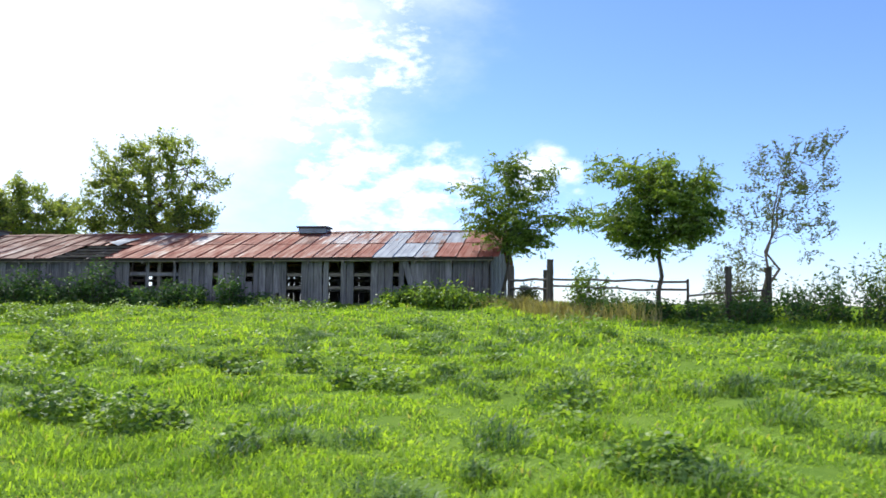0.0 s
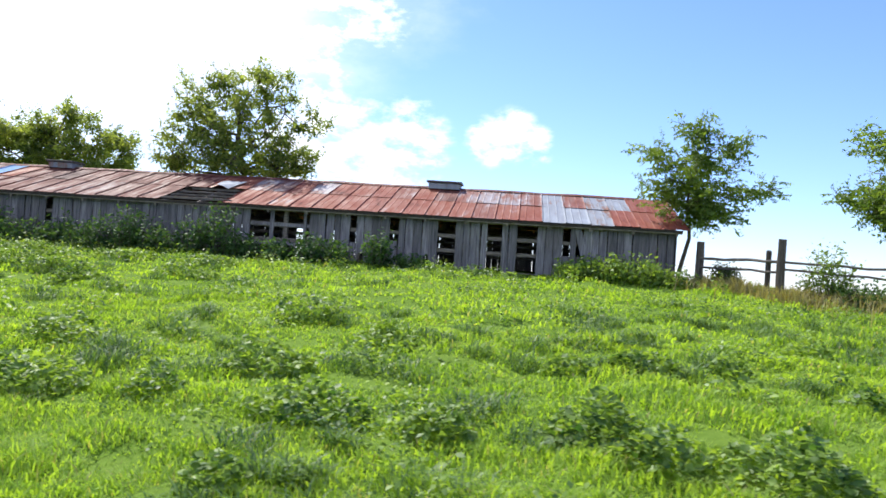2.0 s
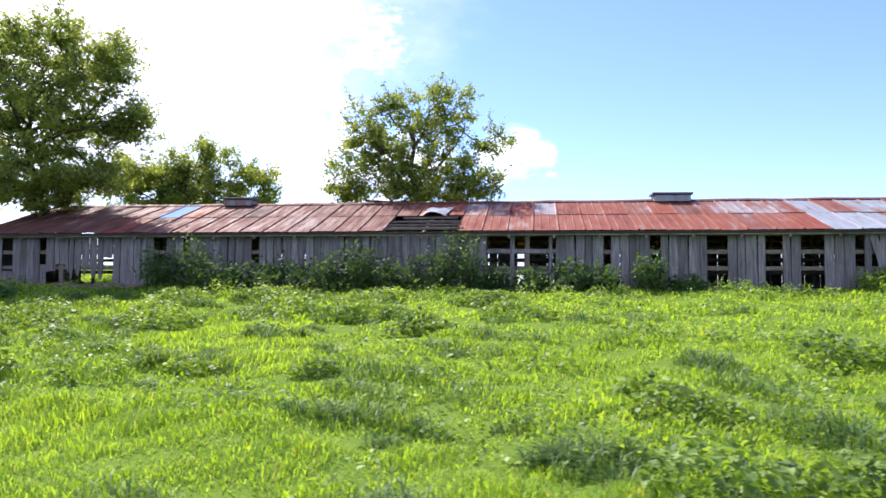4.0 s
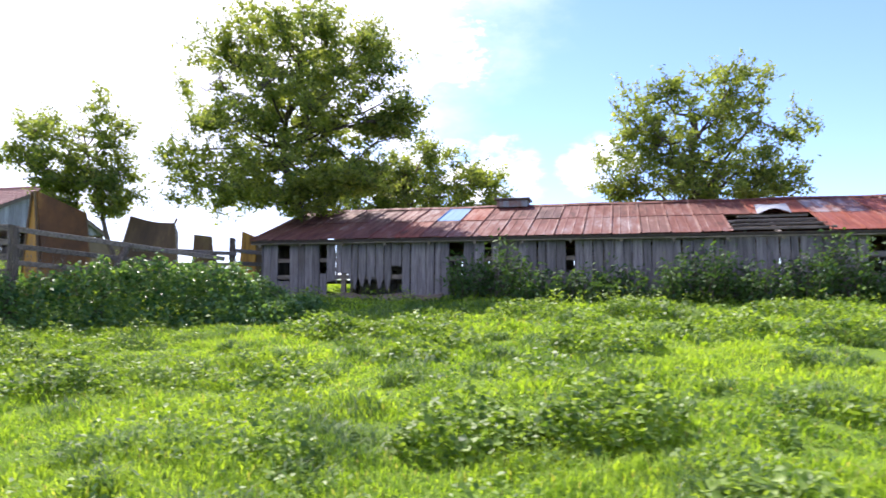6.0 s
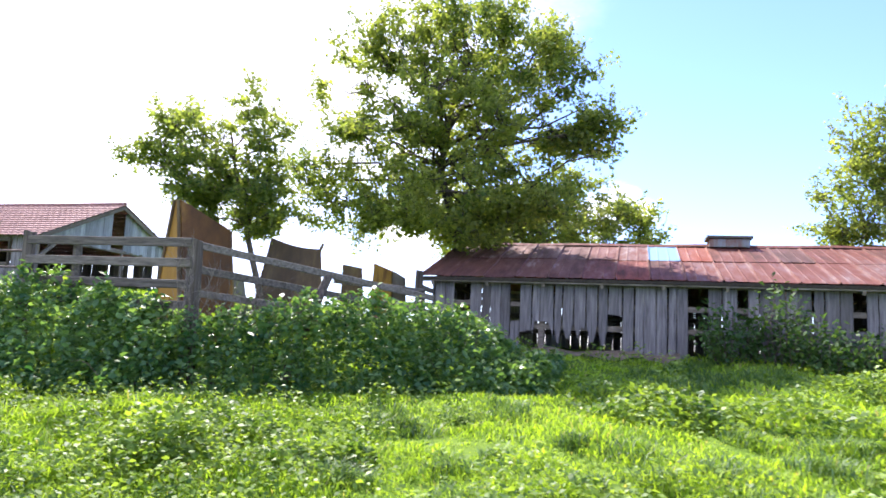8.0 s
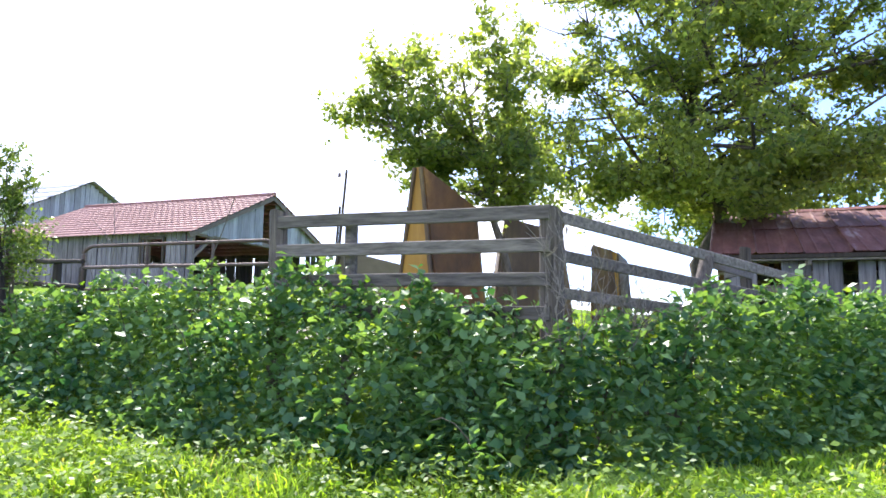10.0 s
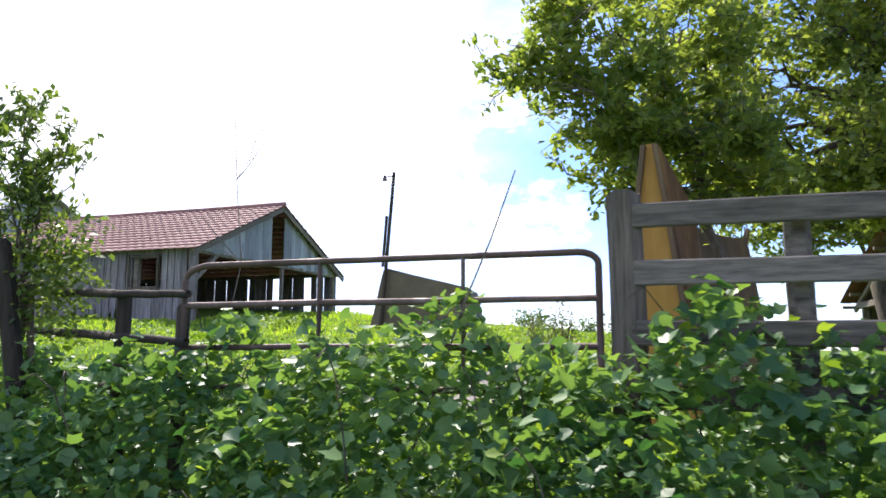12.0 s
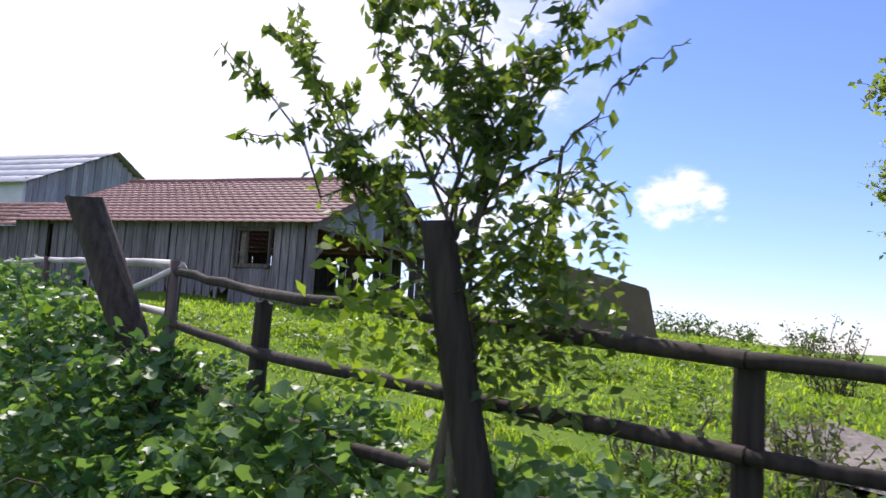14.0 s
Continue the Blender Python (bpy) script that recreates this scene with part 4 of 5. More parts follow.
# pale pipe railing behind it
rails = thing("pipe_railing", at_ground(-29.6, 15.2), "pale galvanised pipe railing on thin posts", "railing")
ends = ((-27.9, 14.3), (-30.2, 15.6), (-33.2, 17.6))
for i, (x, y) in enumerate(ends):
    pole_rail("post", (x, y - 0.02, ground_z(x, y)), (x, y - 0.02, 2.42 + 0.1 * i), 0.024, M_TUBE, rails, 90 + i, 0.002)
for i, (p, q) in enumerate(zip(ends, ends[1:])):
    for j, z in enumerate((2.40, 2.17, 1.98)):
        pole_rail("rail", (*p, z + 0.1 * i), (*q, z + 0.1 * i + 0.1), 0.02, M_PIPE, rails, 95 + 3 * i + j, 0.003)
pole_rail("rail", (-27.86, 14.30, 2.40), (-28.05, 14.2, 2.28), 0.016, M_PIPE, rails, 110, 0.01)

round_post("leaning_log_post", (-27.72, 14.36, ground_z(-27.72, 14.36)), (-28.62, 14.40, 2.74), 0.085, 0.095, M_DARKPOST, None,
           "thick dark log post leaning in the brambles", "post", seed=7)

# right-hand pasture fence
field = thing("pasture_fence", at_ground(5.0, 16.2), "grey pasture fence of round posts and thin rails", "fence")
for i, (x, y, top, r) in enumerate(((2.45, 18.85, 2.40, 0.085), (3.46, 16.72, 2.42, 0.075), (3.35, 17.1, 2.2, 0.05), (6.93, 15.6, 2.2, 0.06), (6.2, 15.8, 1.95, 0.025), (7.75, 15.9, 2.2, 0.06))):
    round_post("post", (x, y, ground_z(x, y)), (x + 0.01, y, top), r * 1.1, r, M_POST, field, seed=130 + i)
for i, (a, b, r) in enumerate((((2.45, 18.8, 2.02), (3.46, 16.75, 1.98), 0.03), ((2.45, 18.8, 1.83), (3.46, 16.75, 1.78), 0.025), ((3.46, 16.72, 1.98), (6.2, 15.8, 1.90), 0.022),
                               ((3.46, 16.72, 1.84), (6.2, 15.8, 1.74), 0.022), ((6.2, 15.8, 1.62), (7.75, 15.9, 1.75), 0.02))):
    pole_rail("rail", a, b, r, M_FENCE, field, 140 + i, 0.006)


# ---------------------------------------------------------------- rusty hoppers in the yard
def slab(name, corners, thick, mat, parent, seed=0, label="", sag=0.0):
    """A bent steel plate between four corners (low a, low b, high b, high a)."""
    rnd = random.Random(seed)
    a, b, c, d = (Vector(p) for p in corners)
    nrm = (b - a).cross(d - a).normalized()
    bm = bmesh.new()
    N = 6
    sides = []
    for s in (0, 1):
        g = []
        for i in range(N + 1):
            row = []
            for j in range(N + 1):
                u, v = i / N, j / N
                p = (a * (1 - u) + b * u) * (1 - v) + (d * (1 - u) + c * u) * v
                p = p + nrm * (s * thick + 0.02 * noise.noise(p * 1.5))
                p.z -= sag * v * math.sin(u * math.pi)
                row.append(bm.verts.new(p))
            g.append(row)
        sides.append(g)
    for s, g in enumerate(sides):
        for i in range(N):
            for j in range(N):
                q = (g[i][j], g[i + 1][j], g[i + 1][j + 1], g[i][j + 1])
                bm.faces.new(q if s else q[::-1])
    o, n = sides
    rim = [(i, 0) for i in range(N)] + [(N, j) for j in range(N)] + [(N - i, N) for i in range(N)] + [(0, N - j) for j in range(N)]
    for (i, j), (k, l) in zip(rim, rim[1:] + rim[:1]):
        bm.faces.new((o[i][j], o[k][l], n[k][l], n[i][j]))
    bmesh.ops.recalc_face_normals(bm, faces=bm.faces)
    return part(name, bm, mat, parent, label)


hop = thing("hopper", at_ground(-22.9, 16.6), "tall tapered hopper of rusty yellow steel plates", "hopper")
zb = land_at(-22.9, 16.4) - 0.1
f0, f1, f2, f3 = (-23.36, 15.86, zb), (-22.73, 15.74, zb), (-22.62, 16.9, zb), (-23.12, 17.1, zb)
t0, t1, t2, t3 = (-23.08, 15.80, 3.36), (-23.01, 15.78, 3.36), (-22.77, 16.75, 3.06), (-23.06, 16.95, 3.1)
slab("front_plate", (f0, f1, t1, t0), 0.03, M_YELLOW, hop, 1, "flaking yellow plate")
slab("side_plate", (f1, f2, t2, t1), 0.03, M_YELLOW, hop, 2)
slab("back_plate", (f2, f3, t3, t2), 0.03, M_OLIVE, hop, 3)
slab("side_plate", (f3, f0, t0, t3), 0.03, M_OLIVE, hop, 4)
bar("rib", (-22.74, 15.70, zb), (-23.01, 15.74, 3.35), 0.045, 0.035, M_OLIVE, hop, 5)
bar("rib", (-23.37, 15.82, zb), (-23.09, 15.76, 3.35), 0.045, 0.035, M_OLIVE, hop, 6)
bar("rib", (-22.60, 16.90, zb), (-22.75, 16.76, 3.06), 0.045, 0.035, M_OLIVE, hop, 7)

bin1 = thing("steel_bin", at_ground(-22.2, 18.0), "rusty brown open steel bin with a bent rim", "bin")
zb = land_at(-22.2, 18.0) - 0.1
b0, b1, b2, b3 = (-22.80, 17.5, zb), (-21.95, 18.65, zb), (-22.4, 19.35, zb), (-23.12, 18.2, zb)
r0, r1, r2, r3 = (-22.78, 18.15, 3.15), (-22.18, 18.82, 3.05), (-22.5, 19.4, 2.9), (-23.0, 18.5, 2.72)
slab("side_plate", (b0, b1, r1, r0), 0.03, M_OLIVE, bin1, 8, sag=0.05)
slab("end_plate", (b1, b2, r2, r1), 0.03, M_OLIVE, bin1, 9)
slab("back_plate", (b2, b3, r3, r2), 0.03, M_OLIVE, bin1, 10)
slab("end_plate", (b3, b0, r0, r3), 0.03, M_OLIVE, bin1, 11)
bar("rim_horn", (-22.18, 18.8, 2.98), (-22.14, 18.87, 3.16), 0.05, 0.04, M_OLIVE, bin1, 12)
slab("drum_plate", ((-21.75, 18.9, zb), (-21.45, 19.4, zb), (-21.58, 19.4, 2.78), (-21.78, 19.0, 2.80)), 0.04, M_OLIVE, bin1, 13)

bin2 = thing("steel_bin", at_ground(-21.9, 22.3), "orange rusty steel bin by the barn's end", "bin")
zb = land_at(-21.9, 22.3) - 0.15
slab("side_plate", ((-22.34, 21.95, zb), (-21.78, 21.85, zb), (-21.86, 21.95, 3.0), (-22.28, 22.0, 3.16)), 0.03, M_YELLOW, bin2, 14)
slab("end_plate", ((-21.78, 21.85, zb), (-21.7, 22.7, zb), (-21.8, 22.7, 2.90), (-21.86, 21.95, 3.0)), 0.03, M_OLIVE, bin2, 15)
slab("end_plate", ((-22.3, 22.75, zb), (-22.34, 21.95, zb), (-22.28, 22.0, 3.16), (-22.25, 22.7, 2.95)), 0.03, M_OLIVE, bin2, 16)
slab("back_plate", ((-21.7, 22.7, zb), (-22.3, 22.75, zb), (-22.25, 22.7, 2.95), (-21.8, 22.7, 2.90)), 0.03, M_OLIVE, bin2, 17)

# steel box with a pole in the far field
box = thing("steel_box", at_ground(-27.3, 22.5), "dark steel box with a slanting top standing in the field", "container")
zb = land_at(-27.3, 22.4) - 0.1
p0, p1, p2, p3 = (-28.08, 22.1, zb), (-26.20, 22.45, zb), (-26.4, 23.6, zb), (-28.2, 23.2, zb)
q0, q1, q2, q3 = (-27.80, 22.15, 3.20), (-26.36, 22.42, 2.85), (-26.5, 23.5, 2.84), (-27.95, 23.1, 3.12)
slab("front_plate", (p0, p1, q1, q0), 0.03, M_STONE, box, 18)
slab("side_plate", (p1, p2, q2, q1), 0.03, M_STONE, box, 19)
slab("back_plate", (p2, p3, q3, q2), 0.03, M_STONE, box, 20)
slab("side_plate", (p3, p0, q0, q3), 0.03, M_STONE, box, 21)
slab("lid", (q0, q1, q2, q3), 0.03, M_STONE, box, 22)
mast = thing("lamp_pole", at_ground(-27.8, 22.05), "thin dark wooden pole with a small lamp at its head", "pole")
round_post("pole", (-27.85, 22.05, ground_z(-27.85, 22.05)), (-27.62, 22.05, 4.95), 0.035, 0.028, M_DARKPOST, mast, seed=30)
bar("splint", (-27.80, 22.0, 3.25), (-27.73, 22.0, 4.15), 0.06, 0.04, M_DARKPOST, mast, 31)
bar("bracket", (-27.62, 22.05, 4.88), (-27.77, 22.03, 4.87), 0.02, 0.02, M_TUBE, mast, 32)
bm = bmesh.new()
bmesh.ops.create_cone(bm, cap_ends=True, segments=10, radius1=0.045, radius2=0.02, depth=0.09)
bmesh.ops.translate(bm, verts=bm.verts, vec=(-27.79, 22.03, 4.85))
part("lamp_head", bm, M_TUBE, mast)


# ---------------------------------------------------------------- red-roofed barn and grey house
red = thing("red_roofed_barn", (-34.0, 25.0, 2.5), "old grey board barn with faded red roof and open gable", "barn")
RX0, RX1, RY0, RY1, RF, RE, RR = -38.6, -31.75, 22.0, 27.95, 2.25, 3.80, 5.10
RYM = (RY0 + RY1) / 2
rnd = random.Random(41)


def red_frame(name, bars):
    bm = bmesh.new()
    for i, (a, b, w) in enumerate(bars):
        bm_bar(bm, a, b, w, w, seed=i)
    bmesh.ops.recalc_face_normals(bm, faces=bm.faces)
    return part(name, bm, M_BEAM, red)


side_wall = red_frame("side_wall", [((RX0, RY0 + 0.08, RE - 0.06), (RX1, RY0 + 0.08, RE - 0.06), 0.1)] + [((x, RY0 + 0.08, RF - 0.2), (x, RY0 + 0.08, RE), 0.1) for x in np.linspace(RX0, RX1 - 0.05, 6)])
x = RX0
while x < RX1 - 0.05:
    w = rnd.uniform(0.15, 0.2)
    mid = x + w / 2
    if -33.25 < mid < -32.6:
        plank_upright(side_wall, rnd, mid, RY0, RF - 0.1, 3.0, w - 0.01)
        plank_upright(side_wall, rnd, mid, RY0, 3.62, RE, w - 0.01)
    elif rnd.random() > 0.14:
        plank_upright(side_wall, rnd, mid, RY0, RF - 0.1 + 0.2 * (rnd.random() < 0.15), RE - 0.02, w - rnd.uniform(0.01, 0.03), ragged=rnd.random() < 0.15)
    x += w
for z in (2.98, 3.62):
    bar("window_rail", (-33.3, RY0 - 0.03, z), (-32.55, RY0 - 0.03, z), 0.03, 0.07, M_POST, side_wall, 5)
for xx in (-33.28, -32.57):
    bar("window_jamb", (xx, RY0 - 0.03, 2.95), (xx, RY0 - 0.03, 3.66), 0.07, 0.03, M_POST, side_wall, 6)
far_wall = red_frame("far_wall", [((RX0, RY1 - 0.08, RE - 0.06), (RX1, RY1 - 0.08, RE - 0.06), 0.1)])
for x in np.linspace(RX0, RX1 - 0.05, 6):
    bar("wall_post", (x, RY1 - 0.08, RF - 0.2), (x, RY1 - 0.08, RE - 0.115), 0.1, 0.1, M_BEAM, far_wall, 8)
x = RX0
while x < RX1 - 0.05:
    w = rnd.uniform(0.16, 0.22)
    if rnd.random() > 0.06:
        plank_upright(far_wall, rnd, x + w / 2, RY1, RF - 0.1, RE - 0.02, w - rnd.uniform(0.002, 0.02))
    x += w
gable = red_frame("gable_wall", [((RX1 - 0.05, RY0, RE - 0.08), (RX1 - 0.05, RY1, RE - 0.08), 0.11), ((RX1 - 0.05, RY0 + 0.06, RF - 0.2), (RX1 - 0.05, RY0 + 0.06, RE), 0.12),
                                 ((RX1 - 0.05, RY1 - 0.06, RF - 0.2), (RX1 - 0.05, RY1 - 0.06, RE), 0.12), ((RX1 - 0.05, RYM + 0.3, RF - 0.2), (RX1 - 0.05, RYM + 0.3, RE), 0.08),
                                 ((RX1 - 0.05, RY0 + 0.1, RE - 0.65), (RX1 - 0.05, RY0 + 0.75, RE - 0.1), 0.09)])
y = RY0
while y < RY1 - 0.03:
    w = rnd.uniform(0.16, 0.21)
    mid = y + w / 2
    top = RR - 0.05 - abs(mid - RYM) * (RR - RE) / (RYM - RY0)
    door = RYM - 0.28 < mid < RYM + 0.30
    slit = RYM - 0.75 < mid < RYM - 0.6
    if not door and not slit and top > RE + 0.02:
        plank_upright(gable, rnd, RX1 + 0.02, mid, RE - 0.12 + rnd.uniform(0, 0.05), top, w - 0.006, along="y", mat=M_PALEBOARD)
    y += w
end_wall = red_frame("end_wall", [((RX0, RY0, RE), (RX0, RY1, RE), 0.1)])
y = RY0
while y < RY1 - 0.03:
    w = rnd.uniform(0.17, 0.22)
    mid = y + w / 2
    top = RR - 0.05 - abs(mid - RYM) * (RR - RE) / (RYM - RY0)
    plank_upright(end_wall, rnd, RX0, mid, RF - 0.1, top, w - rnd.uniform(0.01, 0.03), along="y")
    y += w


def tile_roof(name, x0, x1, ya, za, yb, zb, mat, parent, pitch=0.20, rows=15):
    """Overlapping courses of rolled tiles from the eave (ya, za) up to the ridge (yb, zb)."""
    V, F = [], []
    n = int((x1 - x0) / (pitch / 6))
    xs = np.linspace(x0, x1, n + 1)
    roll = 0.016 * np.abs(np.sin(np.pi * (xs - x0) / pitch))
    dy, dz = (yb - ya) / rows, (zb - za) / rows
    base = 0
    for r in range(rows):
        for e, lift in ((-0.06, 0.018), (1.0, 0.0)):
            V.append(np.stack([xs, ya + dy * (r + e) + 0 * xs, za + dz * (r + e) + lift + roll], 1))
        for e, lift in ((-0.06, 0.006), (1.0, -0.022)):
            V.append(np.stack([xs, ya + dy * (r + e) + 0 * xs, za + dz * (r + e) + lift + roll], 1))
        i = np.arange(n)
        a, b, c, d = (base + k * (n + 1) + i for k in range(4))
        F += [np.stack([a, a + 1, b + 1, b], 1), np.stack([c, d, d + 1, c + 1], 1), np.stack([c, c + 1, a + 1, a], 1)]
        base += 4 * (n + 1)
    return tagged(part_np(name, np.concatenate(V), np.concatenate(F), mat, parent), kind="stuff")


over = 0.22
tile_roof("roof_tiling", RX0 - 0.15, RX1 + 0.18, RY0 - over, RE - over * 0.43, RYM, RR + 0.02, M_REDTILE, red)
tile_roof("roof_tiling", RX0 - 0.15, RX1 + 0.18, RY1 + over, RE - over * 0.43, RYM, RR + 0.02, M_REDTILE, red)
for i, yy in enumerate((RY0 - over, RY1 + over)):
    bar("barge_board", (RX1 + 0.14, yy, RE - 0.17), (RX1 + 0.14, RYM, RR - 0.06), 0.03, 0.12, M_BEAM, red, seed=60 + i)
pole_rail("ridge_tile", (RX0 - 0.1, RYM, RR + 0.04), (RX1 + 0.18, RYM, RR + 0.05), 0.06, M_REDTILE, red, 3, 0.002)

# lower shed against the red barn
shed = thing("lean_to_shed", (-40.5, 24.5, 2.6), "low shed with a dark red roof joining barn and house", "shed")
tile_roof("roof_tiling", -44.6, RX0 - 0.2, 22.6, 3.72, 25.6, 4.75, M_RUSTDARK_SHADED, shed, 0.25, 6)
tile_roof("roof_tiling", -44.6, RX0 - 0.2, 28.6, 3.72, 25.6, 4.75, M_RUSTDARK_SHADED, shed, 0.25, 6)
bm = bm_bar(bmesh.new(), (-44.6, 22.9, 3.7), (RX0 - 0.2, 22.9, 3.7), 0.1, 0.1)
bmesh.ops.recalc_face_normals(bm, faces=bm.faces)
swall = part("shed_wall", bm, M_BEAM, shed)
x = -44.6
while x < RX0 - 0.3:
    w = rnd.uniform(0.18, 0.24)
    plank_upright(swall, rnd, x + w / 2, 22.85, 2.3, 3.74, w - rnd.uniform(0.01, 0.03))
    x += w

house = thing("grey_house", (-48, 30.4, 2.5), "tall pale house with grey boarded gable and metal roof", "house")
HX0, HX1, HY0, HY1, HE, HR = -56.0, -45.0, 27.3, 33.6, 5.8, 7.4
HYM = (HY0 + HY1) / 2
zf = land_at(-50, 30) - 0.5


def wall_block(name, a, b, z0, z1, thick, mat, parent):
    bm = bmesh.new()
    bm_bar(bm, (a[0], a[1], (z0 + z1) / 2), (b[0], b[1], (z0 + z1) / 2), thick, z1 - z0, 0.01)
    bmesh.ops.recalc_face_normals(bm, faces=bm.faces)
    return part(name, bm, mat, parent)


wall_block("side_wall", (HX0, HY0), (HX1, HY0), zf, HE, 0.2, M_PLASTER, house)
wall_block("side_wall", (HX0, HY1), (HX1, HY1), zf, HE, 0.2, M_PLASTER, house)
wall_block("end_wall", (HX1 - 0.1, HY0 + 0.1), (HX1 - 0.1, HY1 - 0.1), zf, 5.0, 0.2, M_PLASTER, house)
wall_block("end_wall", (HX0 + 0.1, HY0 + 0.1), (HX0 + 0.1, HY1 - 0.1), zf, 5.6, 0.2, M_PLASTER, house)
gb = part("gable_boarding", bm_bar(bmesh.new(), (HX1 - 0.05, HY0, HE), (HX1 - 0.05, HY1, HE), 0.1, 0.1), M_BEAM, house)
y = HY0
while y < HY1 - 0.05:
    w = rnd.uniform(0.2, 0.27)
    mid = y + w / 2
    top = HR - 0.05 - abs(mid - HYM) * (HR - HE) / (HYM - HY0)
    plank_upright(gb, rnd, HX1 + 0.03, mid, 5.0, top, w - rnd.uniform(0.004, 0.018), along="y", mat=M_PALEBOARD)
    y += w
tile_roof("roof_tiling", HX0 - 0.2, HX1 + 0.3, HY0 - 0.3, HE - 0.15, HYM, HR + 0.02, M_HOUSEROOF, house, 0.5, 5)
tile_roof("roof_tiling", HX0 - 0.2, HX1 + 0.3, HY1 + 0.3, HE - 0.15, HYM, HR + 0.02, M_HOUSEROOF, house, 0.5, 5)
wall_block("window", (-46.9, HY0 - 0.09), (-46.0, HY0 - 0.09), 4.3, 5.2, 0.06, M_DARKCAP, house)
bar("window_sill", (-47.0, HY0 - 0.13, 4.26), (-45.9, HY0 - 0.13, 4.26), 0.1, 0.07, M_PLASTER, house)


# ---------------------------------------------------------------- plants of the ground
def track_d(x, y):
    return y - np.interp(x, TRACK_X, TRACK_Y)


def in_buildings(x, y):
    barn_in = (x > BX0 - 0.1) & (x < BX1 + 0.1) & (y > BY - 0.05) & (y < BY2 + 0.1)
    red_in = (x > RX0) & (x < RX1) & (y > RY0) & (y < RY1)
    return barn_in | red_in


def gravel_here(x, y):
    return ((x + 24.72) / 0.62) ** 2 + ((y - 16.6) / 0.95) ** 2 < 1


def hedge_height(x, y):
    """Height of the bramble bank along the fence; 0 outside it."""
    fy = np.interp(x, (-34, -28.7, -27.3, -25.5, -23.1, -21.0, -19.6, -18.0, -16.4), (17.6, 14.7, 14.2, 13.45, 13.35, 13.4, 15.2, 16.2, 17.0))
    ty = np.interp(x, TRACK_X, TRACK_Y)
    d = fy - y                                   # towards the track
    reach = np.interp(x, (-34, -27, -24, -22.6, -21.2, -19.5, -17.5, -16.2), (1.3, 1.2, 1.15, 1.25, 1.3, 1.7, 1.4, 0.4))
    across = smooth01((d + 0.55) / 0.5) * smooth01((reach - d) / 0.95)
    crest = np.interp(x, (-34, -29, -26.6, -25.6, -25.1, -24.6, -24.0, -22.8, -21.5, -20.0, -19.2, -18.6, -18.0), (2.75, 2.12, 1.82, 1.71, 1.79, 1.96, 2.02, 1.90, 1.74, 1.84, 1.92, 1.80, 1.35))
    lump = 0.93 + 0.08 * np.sin(2.1 * x + 1.3 * y) + 0.13 * np.sin(5.3 * x - 3.7 * y + 1.0) + 0.15 * np.sin(9.1 * x + 6.2 * y) * np.sin(8.3 * y - 3.2 * x)
    low = smooth01((y - ty - 0.75) / 0.6)
    return np.maximum(across * np.maximum(crest - land(x, y), 0.0) * lump * low, 0)


def grass():
    rng = np.random.default_rng(3)
    def sow(n, xa, xb, da, db, hmin, hmax, w):
        x = rng.uniform(xa, xb, n)
        y = np.interp(x, TRACK_X, TRACK_Y) + rng.uniform(da, db, n)
        keep = ~in_buildings(x, y) & ~(gravel_here(x, y) & (rng.random(n) < 0.93)) & (hedge_height(x, y) < 0.3)
        x, y = x[keep], y[keep]
        n = len(x)
        tuft = 0.80 + 0.40 * np.sin(1.3 * x + 2.2 * np.sin(0.9 * y)) * np.sin(1.7 * y + 1.1 * np.sin(0.8 * x))
        tuft = tuft + 0.42 * np.sin(5.7 * x + 2.0 * np.sin(3.1 * y)) * np.sin(6.3 * y + 2.0 * np.sin(2.7 * x))
        tuft = np.maximum(tuft, 0.6)
        base = np.stack([x, y, land(x, y) - 0.01], 1)
        return blades(rng, base, rng.uniform(hmin, hmax, n) * tuft, np.full(n, w) * rng.uniform(0.7, 1.3, n), rng.uniform(0.25, 1.25, n))
    sets = (sow(185000, -20.5, 4.5, 1.1, 4.5, 0.045, 0.135, 0.0085), sow(150000, -22, 7, 4.3, 9.0, 0.045, 0.11, 0.013), sow(95000, -22, 14, 8.5, 19.0, 0.05, 0.12, 0.026),
            sow(40000, -27.5, -20, 1.0, 4.0, 0.06, 0.2, 0.010), sow(50000, -34, -20.5, 3.0, 13.0, 0.04, 0.11, 0.018), sow(26000, -34, 14, -3.0, 1.1, 0.04, 0.1, 0.014), sow(60000, -27, -17, -0.9, 1.5, 0.05, 0.13, 0.010))
    for v, f in sets:
        ob = part_np("grass", v, f, L_GRASS)
        tagged(ob, "lush bright green meadow grass", "grass", kind="stuff")


grass()


